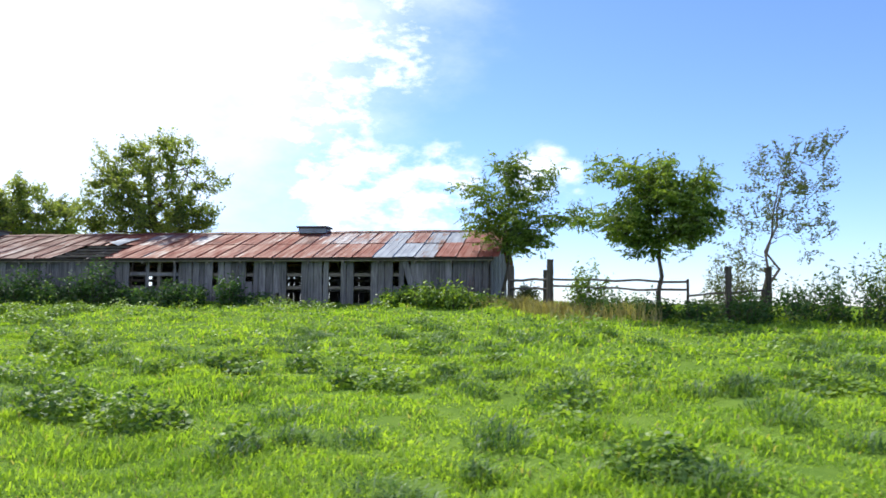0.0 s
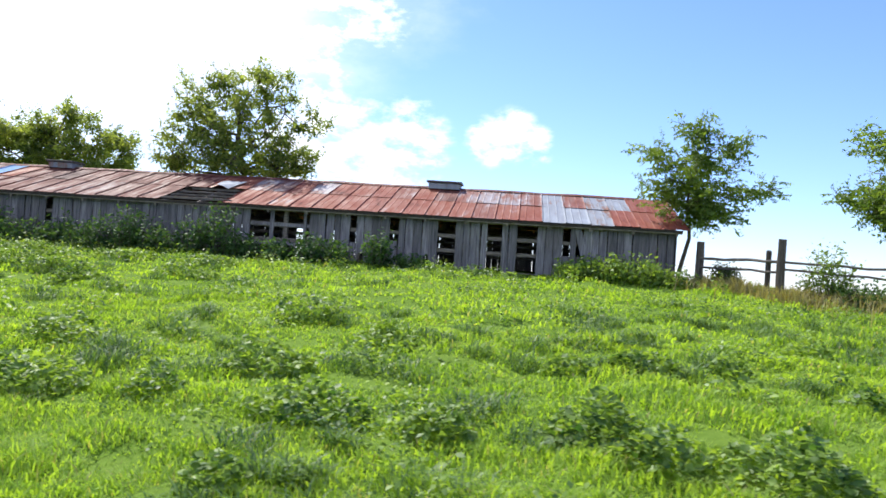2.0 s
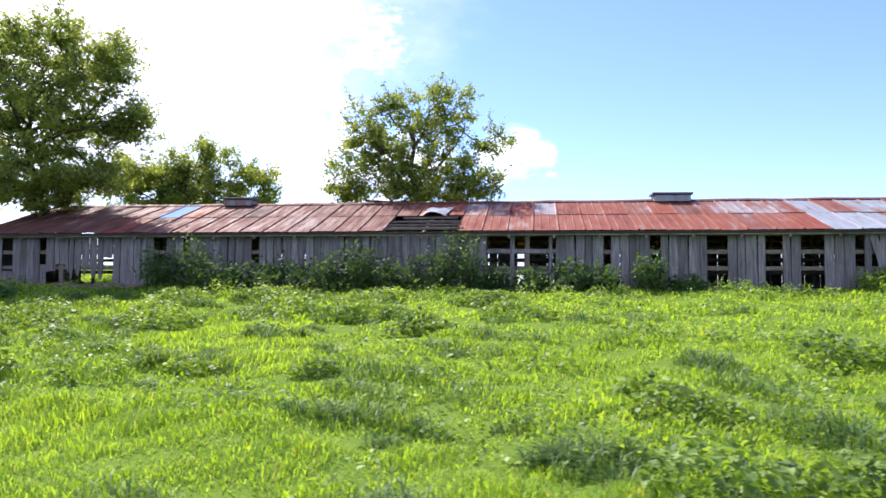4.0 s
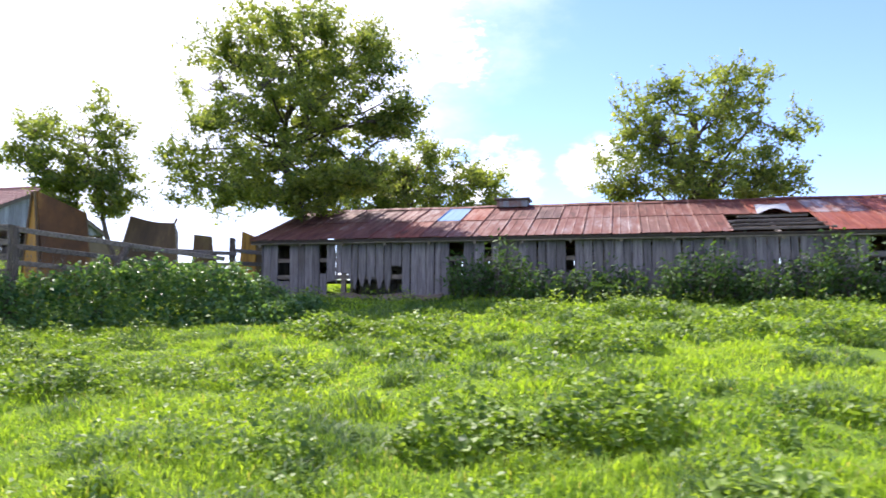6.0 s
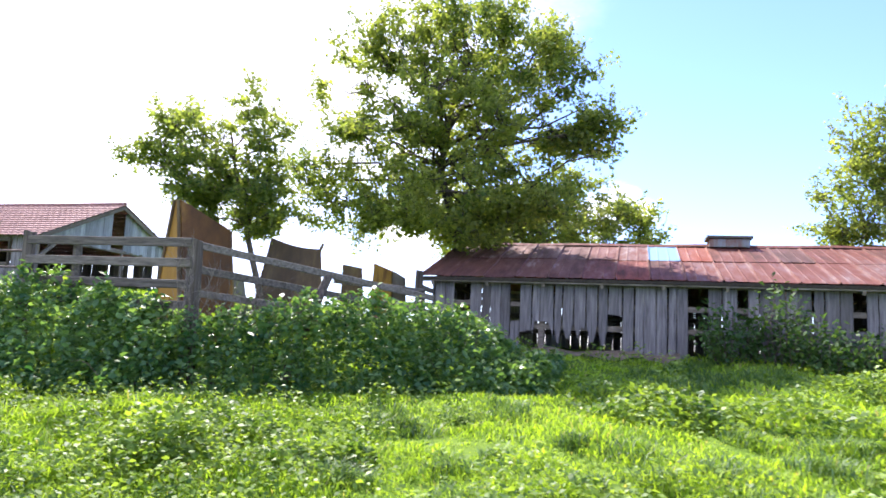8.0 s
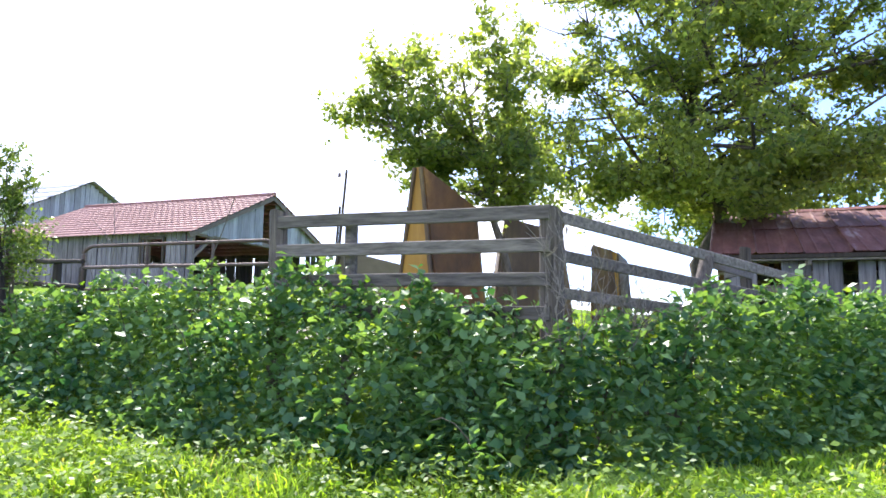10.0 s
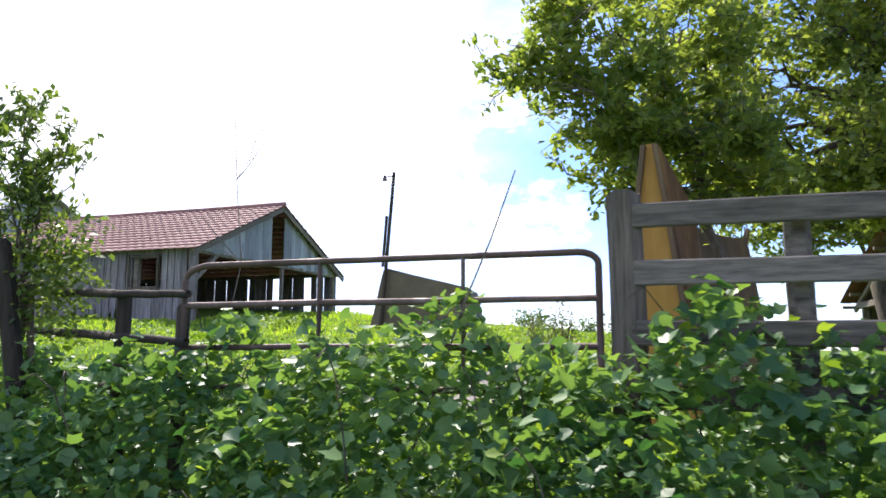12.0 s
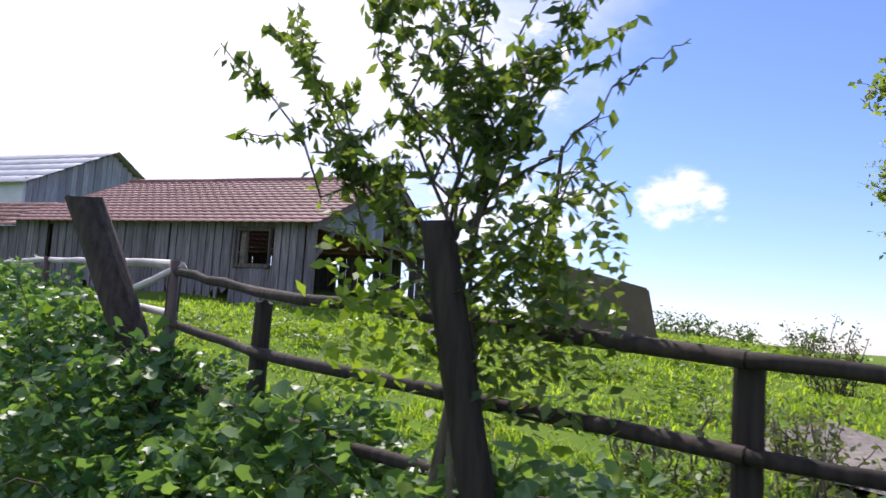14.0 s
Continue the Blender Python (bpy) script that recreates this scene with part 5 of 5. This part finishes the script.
def tussocks():
    """Coarse darker grass that arches out of tufts, and dry grass round the fence posts."""
    rng = np.random.default_rng(44)
    X, Y, K = [], [], []
    while len(X) < 420:
        x, d = rng.uniform(-19, 8), rng.uniform(1.4, 13)
        y = float(np.interp(x, TRACK_X, TRACK_Y)) + d
        if y < 18.2 and noise.noise(Vector((x * 0.8, y * 1.2, 5.5))) > 0.02:
            X.append(x), Y.append(y), K.append(rng.uniform(0.10, 0.24))
    n = 110
    a, q = rng.uniform(0, 2 * np.pi, (len(X), n)), np.sqrt(rng.random((len(X), n)))
    r = np.array(K)[:, None]
    x, y = (np.array(X)[:, None] + 1.3 * q * r * np.cos(a)).ravel(), (np.array(Y)[:, None] + q * r * np.sin(a)).ravel()
    h = (rng.uniform(0.09, 0.20, (len(X), n)) * (0.7 + 1.6 * r) * (1.25 - 0.5 * q)).ravel()
    v, f = blades(rng, np.stack([x, y, land(x, y)], 1), h, np.full(len(x), 0.010), rng.uniform(0.5, 1.5, len(x)))
    tagged(part_np("grass_tussocks", v, f, L_TUSSOCK), "dark coarse grass tussocks in the meadow", "grass", kind="stuff")
    m = 5200
    x = rng.uniform(1.6, 5.6, m)
    y = np.interp(x, (1.6, 2.4, 3.5, 5.6), (18.7, 18.4, 16.6, 15.8)) - rng.exponential(0.30, m)
    v, f = blades(rng, np.stack([x, y, land(x, y)], 1), rng.uniform(0.12, 0.42, m), np.full(m, 0.014), rng.uniform(0.1, 0.7, m))
    tagged(part_np("dry_grass", v, f, L_DRY), "tall pale dry grass round the pasture fence posts", "grass", kind="stuff")


tussocks()


def leaf_bank(name, seed, mat, centres_h, leaf, per, label, category, lobed, tall=1.0, upward=0.5):
    """Low leafy weeds: each clump is a loose dome of leaves."""
    rng = np.random.default_rng(seed)
    P, S = [], []
    for x, y, r, h in centres_h:
        h *= tall
        n = int(per * (r / 0.3) ** 2 * rng.uniform(0.75, 1.3))
        a, q = rng.uniform(0, 2 * np.pi, n), np.sqrt(rng.random(n)) * r
        px, py = x + q * np.cos(a), y + q * np.sin(a) * 0.8
        dome = h * (1 - (q / r) ** 2 * 0.85) * (0.8 + 0.3 * np.sin(7 * px + 3 * py) * np.sin(8 * py - 2 * px))
        pz = land(px, py) + 0.02 + dome * (1.08 - 0.85 * rng.random(n) ** 1.7)
        P.append(np.stack([px, py, pz], 1))
        S.append(leaf * rng.uniform(0.55, 1.25, n))
    v, f = leaf_arrays(rng, np.concatenate(P), np.concatenate(S), 0.2, 0.62, upward, lobed)
    ob = part_np(name, v, f, mat)
    return tagged(ob, label, category, kind="stuff")


def weed_places():
    rnd = random.Random(21)
    near, far = [], []
    for _ in range(7200):
        x = rnd.uniform(-26, 9)
        ty = float(np.interp(x, TRACK_X, TRACK_Y))
        y = rnd.uniform(ty + 0.75, 18.4)
        v = noise.noise(Vector((x * 0.55, y * 0.75, 3.3))) + 0.45 * noise.noise(Vector((x * 1.9, y * 1.9, 9.1)))
        edge = 1.0 if y > 16.8 else 0.0
        wild = float(np.interp(x, (-26, -21, -17, -12, -4, 9), (0.5, 0.42, 0.27, 0.18, 0.11, 0.08)))
        if v + 0.35 * edge + wild < 0.34 or hedge_height(x, y) > 0.1:
            continue
        if x < -20.5 and y - ty > 2.6:
            continue
        r = rnd.uniform(0.12, 0.34)
        (near if y - ty < 6 else far).append((x, y, r, (0.6 * r + rnd.uniform(0.03, 0.14)) + 0.05 * edge))
    for _ in range(700):
        x, y = rnd.uniform(-32, -22), rnd.uniform(13.7, 22)
        if noise.noise(Vector((x * 0.7, y * 0.9, 1.3))) > (0.12 if y > 15.6 else -0.15) and ((x + 24.72) / 1.1) ** 2 + ((y - 16.4) / 1.5) ** 2 > 1 and float(hedge_height(x, y)) < 0.1:
            far.insert(0, (x, y, rnd.uniform(0.15, 0.35), rnd.uniform(0.12, 0.28)))
    verge = []
    for _ in range(2200):
        x = rnd.uniform(-26.5, -18.5)
        y = float(np.interp(x, TRACK_X, TRACK_Y)) + rnd.uniform(0.42, 3.6)
        if noise.noise(Vector((x * 1.1, y * 1.3, 6.1))) > -0.34 and float(hedge_height(x, y)) < 0.12:
            r = rnd.uniform(0.10, 0.30)
            verge.append((x, y, r, 0.55 * r + rnd.uniform(0.02, 0.12)))
    return near[:420] + verge[:800], far[:700]


near_weeds, far_weeds = weed_places()
# the larger clumps of the meadow: x, y, half width, height
CLUMPS_EAST = ((-5.96, 8.92, 0.43, 0.20), (-4.10, 11.01, 0.46, 0.26), (-3.64, 8.32, 0.43, 0.23), (-4.12, 7.36, 0.21, 0.18), (-2.86, 9.71, 0.32, 0.16), (-1.04, 9.01, 0.25, 0.17),
               (-0.29, 9.27, 0.37, 0.16), (0.56, 9.51, 0.24, 0.18), (-0.64, 6.62, 0.30, 0.24), (0.09, 6.64, 0.50, 0.24), (-3.01, 5.88, 0.19, 0.14), (-1.97, 6.92, 0.25, 0.16),
               (1.93, 8.35, 0.34, 0.24), (1.73, 10.77, 0.28, 0.20), (-0.95, 7.05, 0.45, 0.22), (2.96, 9.63, 0.21, 0.13), (4.27, 5.67, 0.36, 0.16), (1.38, 8.53, 0.22, 0.14),
               (6.42, 8.49, 0.40, 0.18), (1.37, 6.00, 0.20, 0.13))
CLUMPS_MIDDLE = ((-6.09, 7.36, 0.45, 0.30), (-5.19, 7.40, 0.50, 0.28), (-2.88, 7.14, 0.46, 0.20), (-6.23, 9.46, 0.24, 0.15), (-13.4, 9.6, 0.55, 0.30), (-12.5, 9.7, 0.55, 0.30),
                 (-14.49, 9.04, 0.30, 0.25), (-11.63, 8.47, 0.42, 0.22), (-11.42, 9.68, 0.15, 0.12), (-10.58, 10.57, 0.31, 0.13), (-9.20, 10.31, 0.26, 0.18), (-8.62, 13.15, 0.50, 0.22))
CLUMPS_WEST = ((-19.74, 11.25, 0.42, 0.32), (-19.26, 11.72, 0.35, 0.16), (-18.67, 11.91, 0.30, 0.12), (-16.70, 11.44, 0.20, 0.11), (-15.49, 11.10, 0.46, 0.23), (-17.71, 10.27, 0.35, 0.18),
               (-17.12, 10.45, 0.34, 0.19))
CLUMPS_FAR = ((-16.35, 14.09, 0.80, 0.22), (-14.62, 12.41, 0.50, 0.14), (-12.56, 13.37, 0.70, 0.24), (-11.13, 14.69, 0.75, 0.26), (-9.84, 14.32, 0.58, 0.24), (-7.32, 14.22, 0.60, 0.22),
              (-16.21, 14.06, 0.60, 0.18), (-15.12, 14.31, 0.67, 0.24), (-14.37, 13.40, 0.44, 0.20), (-12.0, 16.4, 0.8, 0.15), (-10.0, 16.6, 0.8, 0.15), (-13.9, 16.5, 0.7, 0.16), (-8.0, 16.4, 0.7, 0.14))
WEEDS = "low leafy green weeds growing in clumps among the grass"
leaf_bank("meadow_weeds", 31, L_WEED, near_weeds, 0.048, 70, WEEDS, "weeds", False)
leaf_bank("meadow_weeds", 32, L_WEED, far_weeds, 0.07, 46, WEEDS, "weeds", False)
leaf_bank("meadow_weeds", 33, L_WEED, CLUMPS_EAST + CLUMPS_MIDDLE + CLUMPS_WEST, 0.060, 290, WEEDS, "weeds", True, 1.4)
leaf_bank("meadow_weeds", 34, L_WEED, CLUMPS_FAR, 0.075, 190, WEEDS, "weeds", False, 1.5)


def brambles():
    rng = np.random.default_rng(8)
    def bed(n, xa, xb, leaf, lobed, low=0.25):
        x = rng.uniform(xa, xb, n)
        y = rng.uniform(9.0, 19.0, n)
        h = hedge_height(x, y)
        keep = h > 0.06
        x, y, h = x[keep], y[keep], h[keep]
        f = 1 - (1 - low) * rng.random(len(x)) ** 2.2
        z = land(x, y) + h * f + rng.normal(size=len(x)) * 0.05
        return leaf_arrays(rng, np.stack([x, y, z], 1), leaf * rng.uniform(0.5, 1.25, len(x)), 0.3, 0.6, 0.28, lobed)
    for v, f in (bed(230000, -31.5, -21.5, 0.063, True), bed(120000, -21.8, -17.5, 0.085, False), bed(30000, -36, -31, 0.075, False)):
        tagged(part_np("bramble_bank", v, f, L_BRAMBLE), "dense bank of dark green bramble leaves along the fence", "brambles", kind="stuff")
    v, f = bed(26000, -28, -21.0, 0.08, True, 0.75)
    tagged(part_np("bramble_bank", v, f, L_BRAMBLE), "large bramble leaves on the crown of the bank", "brambles", kind="stuff")
    # young leaves on the bank's top only, sunlight put into their lime colour
    v, f = bed(9000, -31, -18.5, 0.06, True, 0.97)
    tagged(part_np("bramble_shoots", v, f, L_LIME), "fresh yellow-green bramble shoots, sun on the crown put into their colour", "brambles", kind="stuff")
    # canes that arch out of the bank
    paths = []
    for i in range(150):
        x = rng.uniform(-31, -17)
        fy = float(np.interp(x, (-34, -27.3, -23.1, -21.0, -18.0), (17.6, 14.2, 13.35, 13.4, 16.2)))
        y = fy - rng.uniform(-0.2, 1.6)
        h = float(hedge_height(x, y))
        if h < 0.2:
            continue
        a = rng.uniform(0, 6.28)
        z = land_at(x, y)
        reach = rng.uniform(0.2, 0.6)
        pts = [(x + math.cos(a) * reach * t, y + math.sin(a) * reach * t, z + (h + 0.12) * math.sin(min(t * 1.9, 2.2))) for t in np.linspace(0, 1, 6)]
        paths.append((pts, np.linspace(0.005, 0.002, 6)))
    v, f = tube_arrays(paths, 4)
    tagged(part_np("bramble_canes", v, f, M_BARK), "thin brown arching bramble canes", "brambles", kind="stuff")


brambles()


def shrub(seed, x, y, height, radius, mat, label, leaf=0.07, stems=14, leaves=40, name="shrub", category="shrub", lift=0.0, lobed=False):
    """Upright stems with leaves along them."""
    rng = np.random.default_rng(seed)
    z = land_at(x, y)
    top = thing(name, (x, y, z), label, category)
    paths, P = [], []
    for _ in range(stems):
        a, r = rng.uniform(0, 6.28), radius * math.sqrt(rng.random())
        h = height * rng.uniform(0.55, 1.05) * (1 - 0.35 * (r / radius) ** 2)
        b = np.array([x + 0.5 * r * math.cos(a), y + 0.5 * r * math.sin(a), z - 0.05])
        e = np.array([x + r * math.cos(a), y + r * math.sin(a), z + h])
        pts = curve_pts(rng, b, e, 6, 0.05)
        paths.append((pts, np.linspace(0.009, 0.003, 6)))
        t = rng.uniform(lift, 1.05, leaves)
        i = np.clip((t * 5).astype(int), 0, 4)
        c = pts[i] + (pts[i + 1] - pts[i]) * (t * 5 - i)[:, None]
        P.append(c + rng.normal(size=(leaves, 3)) * leaf * 0.85)
    v, f = tube_arrays(paths, 4)
    tagged(part_np("stem", v, f, M_BARK, top), kind="stuff")
    P = np.concatenate(P)
    v, f = leaf_arrays(rng, P, leaf * rng.uniform(0.6, 1.25, len(P)), 0.5, 0.5, 0.25, lobed)
    part_np("foliage", v, f, mat, top)
    return top


rnd = random.Random(61)
for i, (x, h, r) in enumerate(((-15.2, 0.75, 0.45), (-14.6, 0.95, 0.5), (-13.9, 0.62, 0.5), (-13.1, 0.6, 0.5), (-12.3, 0.62, 0.5), (-11.5, 0.7, 0.5), (-10.85, 1.02, 0.42), (-10.1, 0.6, 0.5), (-9.3, 0.65, 0.5),
                               (-8.65, 1.1, 0.42), (-8.0, 0.5, 0.45), (-7.2, 0.45, 0.4), (-6.4, 0.58, 0.4), (-5.8, 0.5, 0.4), (-4.75, 0.66, 0.32), (-4.0, 0.3, 0.3), (-0.4, 0.3, 0.4), (0.3, 0.5, 0.5), (1.0, 0.5, 0.5))):
    shrub(100 + i, x, 18.4 - rnd.uniform(0, 0.3), h * 1.18, r * 1.15, L_NETTLE if x < -3 else L_WEED, "tall dark green nettles against the barn wall", 0.10, 24, 48, "nettles", "nettles")
# along the right-hand fence
for i, (x, y, h, r, m) in enumerate(((4.25, 16.5, 1.0, 0.45, L_ASH), (4.7, 16.0, 0.4, 0.5, L_NETTLE), (5.4, 15.6, 0.38, 0.5, L_NETTLE), (6.3, 15.5, 0.42, 0.55, L_NETTLE), (7.3, 15.4, 0.55, 0.6, L_NETTLE),
                                     (8.3, 15.3, 0.65, 0.65, L_NETTLE), (9.2, 15.3, 0.95, 0.75, L_NETTLE), (10.1, 15.3, 1.35, 0.85, L_TREE), (7.2, 16.4, 1.1, 0.6, L_PALE), (2.9, 18.4, 0.5, 0.3, L_PALE), (11.4, 15.2, 1.4, 0.9, L_TREEDARK))):
    shrub(140 + i, x, y, h * 1.25, r * 1.1, m, "leafy green hedge bush along the pasture fence", 0.085, 34, 52, "hedge_bush", "bush")
tagged(part_np("dry_dock", *leaf_arrays(np.random.default_rng(5), np.random.default_rng(6).normal(size=(260, 3)) * [0.05, 0.05, 0.22] + [1.45, 18.62, 1.78], 0.03, 0.2, 0.5, 0.1), M_REDTILE),
       "reddish brown dry dock seed head by the barn", "plant", kind="stuff")


# small fruit tree beside the pole fence
def fruit_tree():
    rng = np.random.default_rng(17)
    x, y = -26.17, 13.50
    z = land_at(x, y)
    top = thing("fruit_tree", (x, y, z), "young fruit tree with fanned branches and glossy leaves", "tree")
    knot = np.array([-26.22, 13.45, 2.24])
    stems = [(curve_pts(rng, (x + dx, y + dy, z - 0.1), knot + [0.5 * dx, 0.5 * dy, 0], 6, 0.03), np.linspace(0.024, 0.017, 6)) for dx, dy in ((0, 0), (0.06, 0.03), (-0.07, 0.02))]
    v, f = tube_arrays(stems, 8)
    part_np("trunk", v, f, M_BARK, top, smooth=True)
    paths, P, S = [], [], []
    # branch tips: x, y, z
    tips = ((-27.02, 13.36, 3.02), (-26.85, 13.5, 3.14), (-26.72, 13.3, 2.98), (-26.58, 13.45, 3.16), (-26.44, 13.3, 3.18), (-26.34, 13.5, 3.35), (-26.2, 13.4, 3.3), (-26.12, 13.3, 3.15),
            (-26.02, 13.45, 3.22), (-25.88, 13.4, 3.06), (-25.70, 13.36, 2.86), (-25.80, 13.45, 2.68), (-25.86, 13.35, 2.55), (-26.62, 13.4, 2.78), (-25.98, 13.3, 2.9))
    for j, e in enumerate(tips):
        e = np.array(e)
        e[0] = min(e[0], -26.2 + 0.86 * (e[0] + 26.2)) if e[0] > -26.2 else e[0]
        start = knot + [0.03 * rng.normal(), 0.02 * rng.normal(), rng.uniform(-0.1, 0.22)]
        pts = curve_pts(rng, start, e, 10, 0.03)
        pts[1:-1, 2] -= 0.05 * abs(e[0] - knot[0]) * np.sin(np.linspace(0, np.pi, 10))[1:-1]
        paths.append((pts, np.linspace(0.007, 0.0018, 10)))
        thin = j in (10, 11, 12)
        twigs = [pts]
        for _ in range(2 if thin else 8):
            k = rng.integers(3, 9)
            way = (e - start) / np.linalg.norm(e - start)
            q = pts[k] + way * rng.uniform(0.04, 0.13) + rng.normal(size=3) * [0.09, 0.09, 0.06] + [0, 0, 0.03]
            tw = curve_pts(rng, pts[k], q, 10, 0.04)
            paths.append((tw, np.linspace(0.003, 0.0012, 10)))
            twigs.append(tw)
        for w, tw in enumerate(twigs):
            n = (12 if thin else 36) if w == 0 else (6 if thin else 18)
            t = (np.linspace(0.35 if w == 0 else 0.15, 1.0, n) + rng.normal(size=n) * 0.01).clip(0, 1) * 8.99
            i = t.astype(int)
            c = tw[i] + (tw[i + 1] - tw[i]) * (t - i)[:, None]
            side = np.where(np.arange(n) % 2, 1.0, -1.0)[:, None] * np.array([[0.010, 0.012, 0.006]])
            P.append(c + side + rng.normal(size=(n, 3)) * 0.006 - [0, 0, 0.012])
            S.append(rng.uniform(0.040, 0.068, n))
    v, f = tube_arrays(paths, 6)
    part_np("bough", v, f, M_BARK, top, smooth=True)
    v, f = leaf_arrays(rng, np.concatenate(P), np.concatenate(S), 1.1, 0.44, 0.1)
    part_np("crown", v, f, L_YOUNG, top)
    c = np.clip(rng.normal(size=(1250, 3)), -1.9, 1.9) * [0.13, 0.10, 0.17] + [-26.06, 13.5, 2.28]
    v, f = leaf_arrays(rng, c, rng.uniform(0.035, 0.062, 1250), 0.6, 0.5, 0.25)
    part_np("sucker_growth", v, f, L_YOUNG, top)
    c = np.clip(rng.normal(size=(260, 3)), -1.7, 1.7) * [0.085, 0.08, 0.11] + [-26.42, 13.32, 2.22]
    v, f = leaf_arrays(rng, c, rng.uniform(0.03, 0.065, 260), 0.4, 0.6, 0.3)
    tagged(part_np("shoot_growth", v, f, L_LIME, top), kind="stuff")
    round_post("leaning_log_post", (-25.95, 13.36, ground_z(-25.95, 13.36)), (-26.27, 13.34, 2.46), 0.052, 0.045, M_DARKPOST, None,
               "thick rough log post leaning before the fruit tree", "post", seed=9)


fruit_tree()

for i, (x, y, h) in enumerate(((-25.3, 14.6, 0.5), (-25.75, 15.4, 0.55), (-25.05, 15.8, 0.45), (-24.4, 19.5, 0.8))):
    shrub(210 + i, x, y, h, 0.38, L_PALE, "pale dry scrub in the grass behind the gate", 0.05, 20, 34, "dry_scrub", "scrub")

# bare dead twigs by the gate and the fence post
for i, (x, y, h, n) in enumerate(((-24.87, 13.45, 1.30, 1), (-20.86, 13.12, 0.95, 9), (-20.72, 13.42, 0.75, 9), (-20.45, 13.75, 0.6, 6), (-20.15, 14.2, 0.45, 5))):
    rng = np.random.default_rng(300 + i)
    z = land_at(x, y)
    top = thing("dead_stalk", (x, y, z), "bare pale dead stalk rising from the brambles", "plant")
    paths = []
    for k in range(n):
        e = np.array([x + rng.normal() * (0.1 + 0.02 * k), y + rng.normal() * 0.06, z + 0.6 + h * (1 - 0.08 * k)])
        pts = curve_pts(rng, (x, y, z), e, 7, 0.03)
        paths.append((pts, np.linspace(0.005, 0.0015, 7)))
        for _ in range(5):
            j = rng.integers(4, 6)
            paths.append((curve_pts(rng, pts[j], pts[j] + np.array([rng.normal() * 0.12, rng.normal() * 0.08, rng.uniform(0.1, 0.3)]), 4, 0.06), np.linspace(0.0026, 0.0012, 4)))
    v, f = tube_arrays(paths, 5)
    part_np("stalk", v, f, M_BEAM, top)

# lone leaning stalk against the gate, and low bushes on the far rise
top = thing("dead_stalk", at_ground(-24.05, 13.25), "thin dark stalk leaning against the gate", "plant")
v, f = tube_arrays([(curve_pts(np.random.default_rng(2), (-24.1, 13.25, land_at(-24.1, 13.25)), (-23.5, 13.3, 2.62), 7, 0.01), np.linspace(0.007, 0.003, 7))], 5)
part_np("stalk", v, f, M_BARK, top)
for i, (x, y, h) in enumerate(((-26.1, 26.5, 0.5), (-24.8, 26.5, 0.45), (-23.9, 25.0, 0.6), (-25.6, 25.0, 0.4))):
    shrub(180 + i, x, y, h, 0.45, L_NETTLE, "low dark bush on the far rise of the field", 0.09, 12, 30, "field_bush", "bush")
for i, (x, y, h) in enumerate(((0.55, 18.05, 0.55), (1.15, 17.9, 0.5), (1.7, 18.1, 0.45))):
    shrub(190 + i, x, y, h, 0.5, L_WEED, "pale leafy weed bush before the barn's corner", 0.10, 22, 42, "weed_bush", "bush")

# strip of bare earth under the ragged boards
bm = bmesh.new()
xs, rows = np.linspace(-19.7, -15.9, 22), []
for x in xs:
    w = 0.30 + 0.10 * math.sin(3.1 * x) + 0.06 * math.sin(7.7 * x)
    rows.append([bm.verts.new((x, 18.95 - w * k, land_at(x, 18.95 - w * k) + 0.07 - 0.04 * k + 0.015 * math.sin(9 * x + 4 * k))) for k in (0.0, 0.5, 1.0, 1.4)])
for a, b in zip(rows, rows[1:]):
    for k in range(3):
        bm.faces.new((a[k], b[k], b[k + 1], a[k + 1]))
bmesh.ops.recalc_face_normals(bm, faces=bm.faces)
tagged(part("bare_earth", bm, M_EARTH, None), "strip of bare brown earth along the barn wall", "earth", kind="structure")

# patch of pale gravel behind the gate
bm = bmesh.new()
ring = [bm.verts.new((-24.72 + 0.62 * math.cos(a) * (1 + 0.12 * math.sin(3 * a)), 16.6 + 0.95 * math.sin(a), 0)) for a in np.linspace(0, 2 * math.pi, 36, endpoint=False)]
mid = bm.verts.new((-24.72, 16.6, 0))
for a, b in zip(ring, ring[1:] + ring[:1]):
    bm.faces.new((mid, a, b))
bmesh.ops.subdivide_edges(bm, edges=bm.edges, cuts=3, use_grid_fill=True)
for v in bm.verts:
    v.co.z = land_at(v.co.x, v.co.y) + 0.025 + 0.008 * noise.noise(v.co * 6)
tagged(part("gravel_patch", bm, M_GRAVEL, None), "patch of pale bare gravel behind the gate", "gravel", kind="structure")
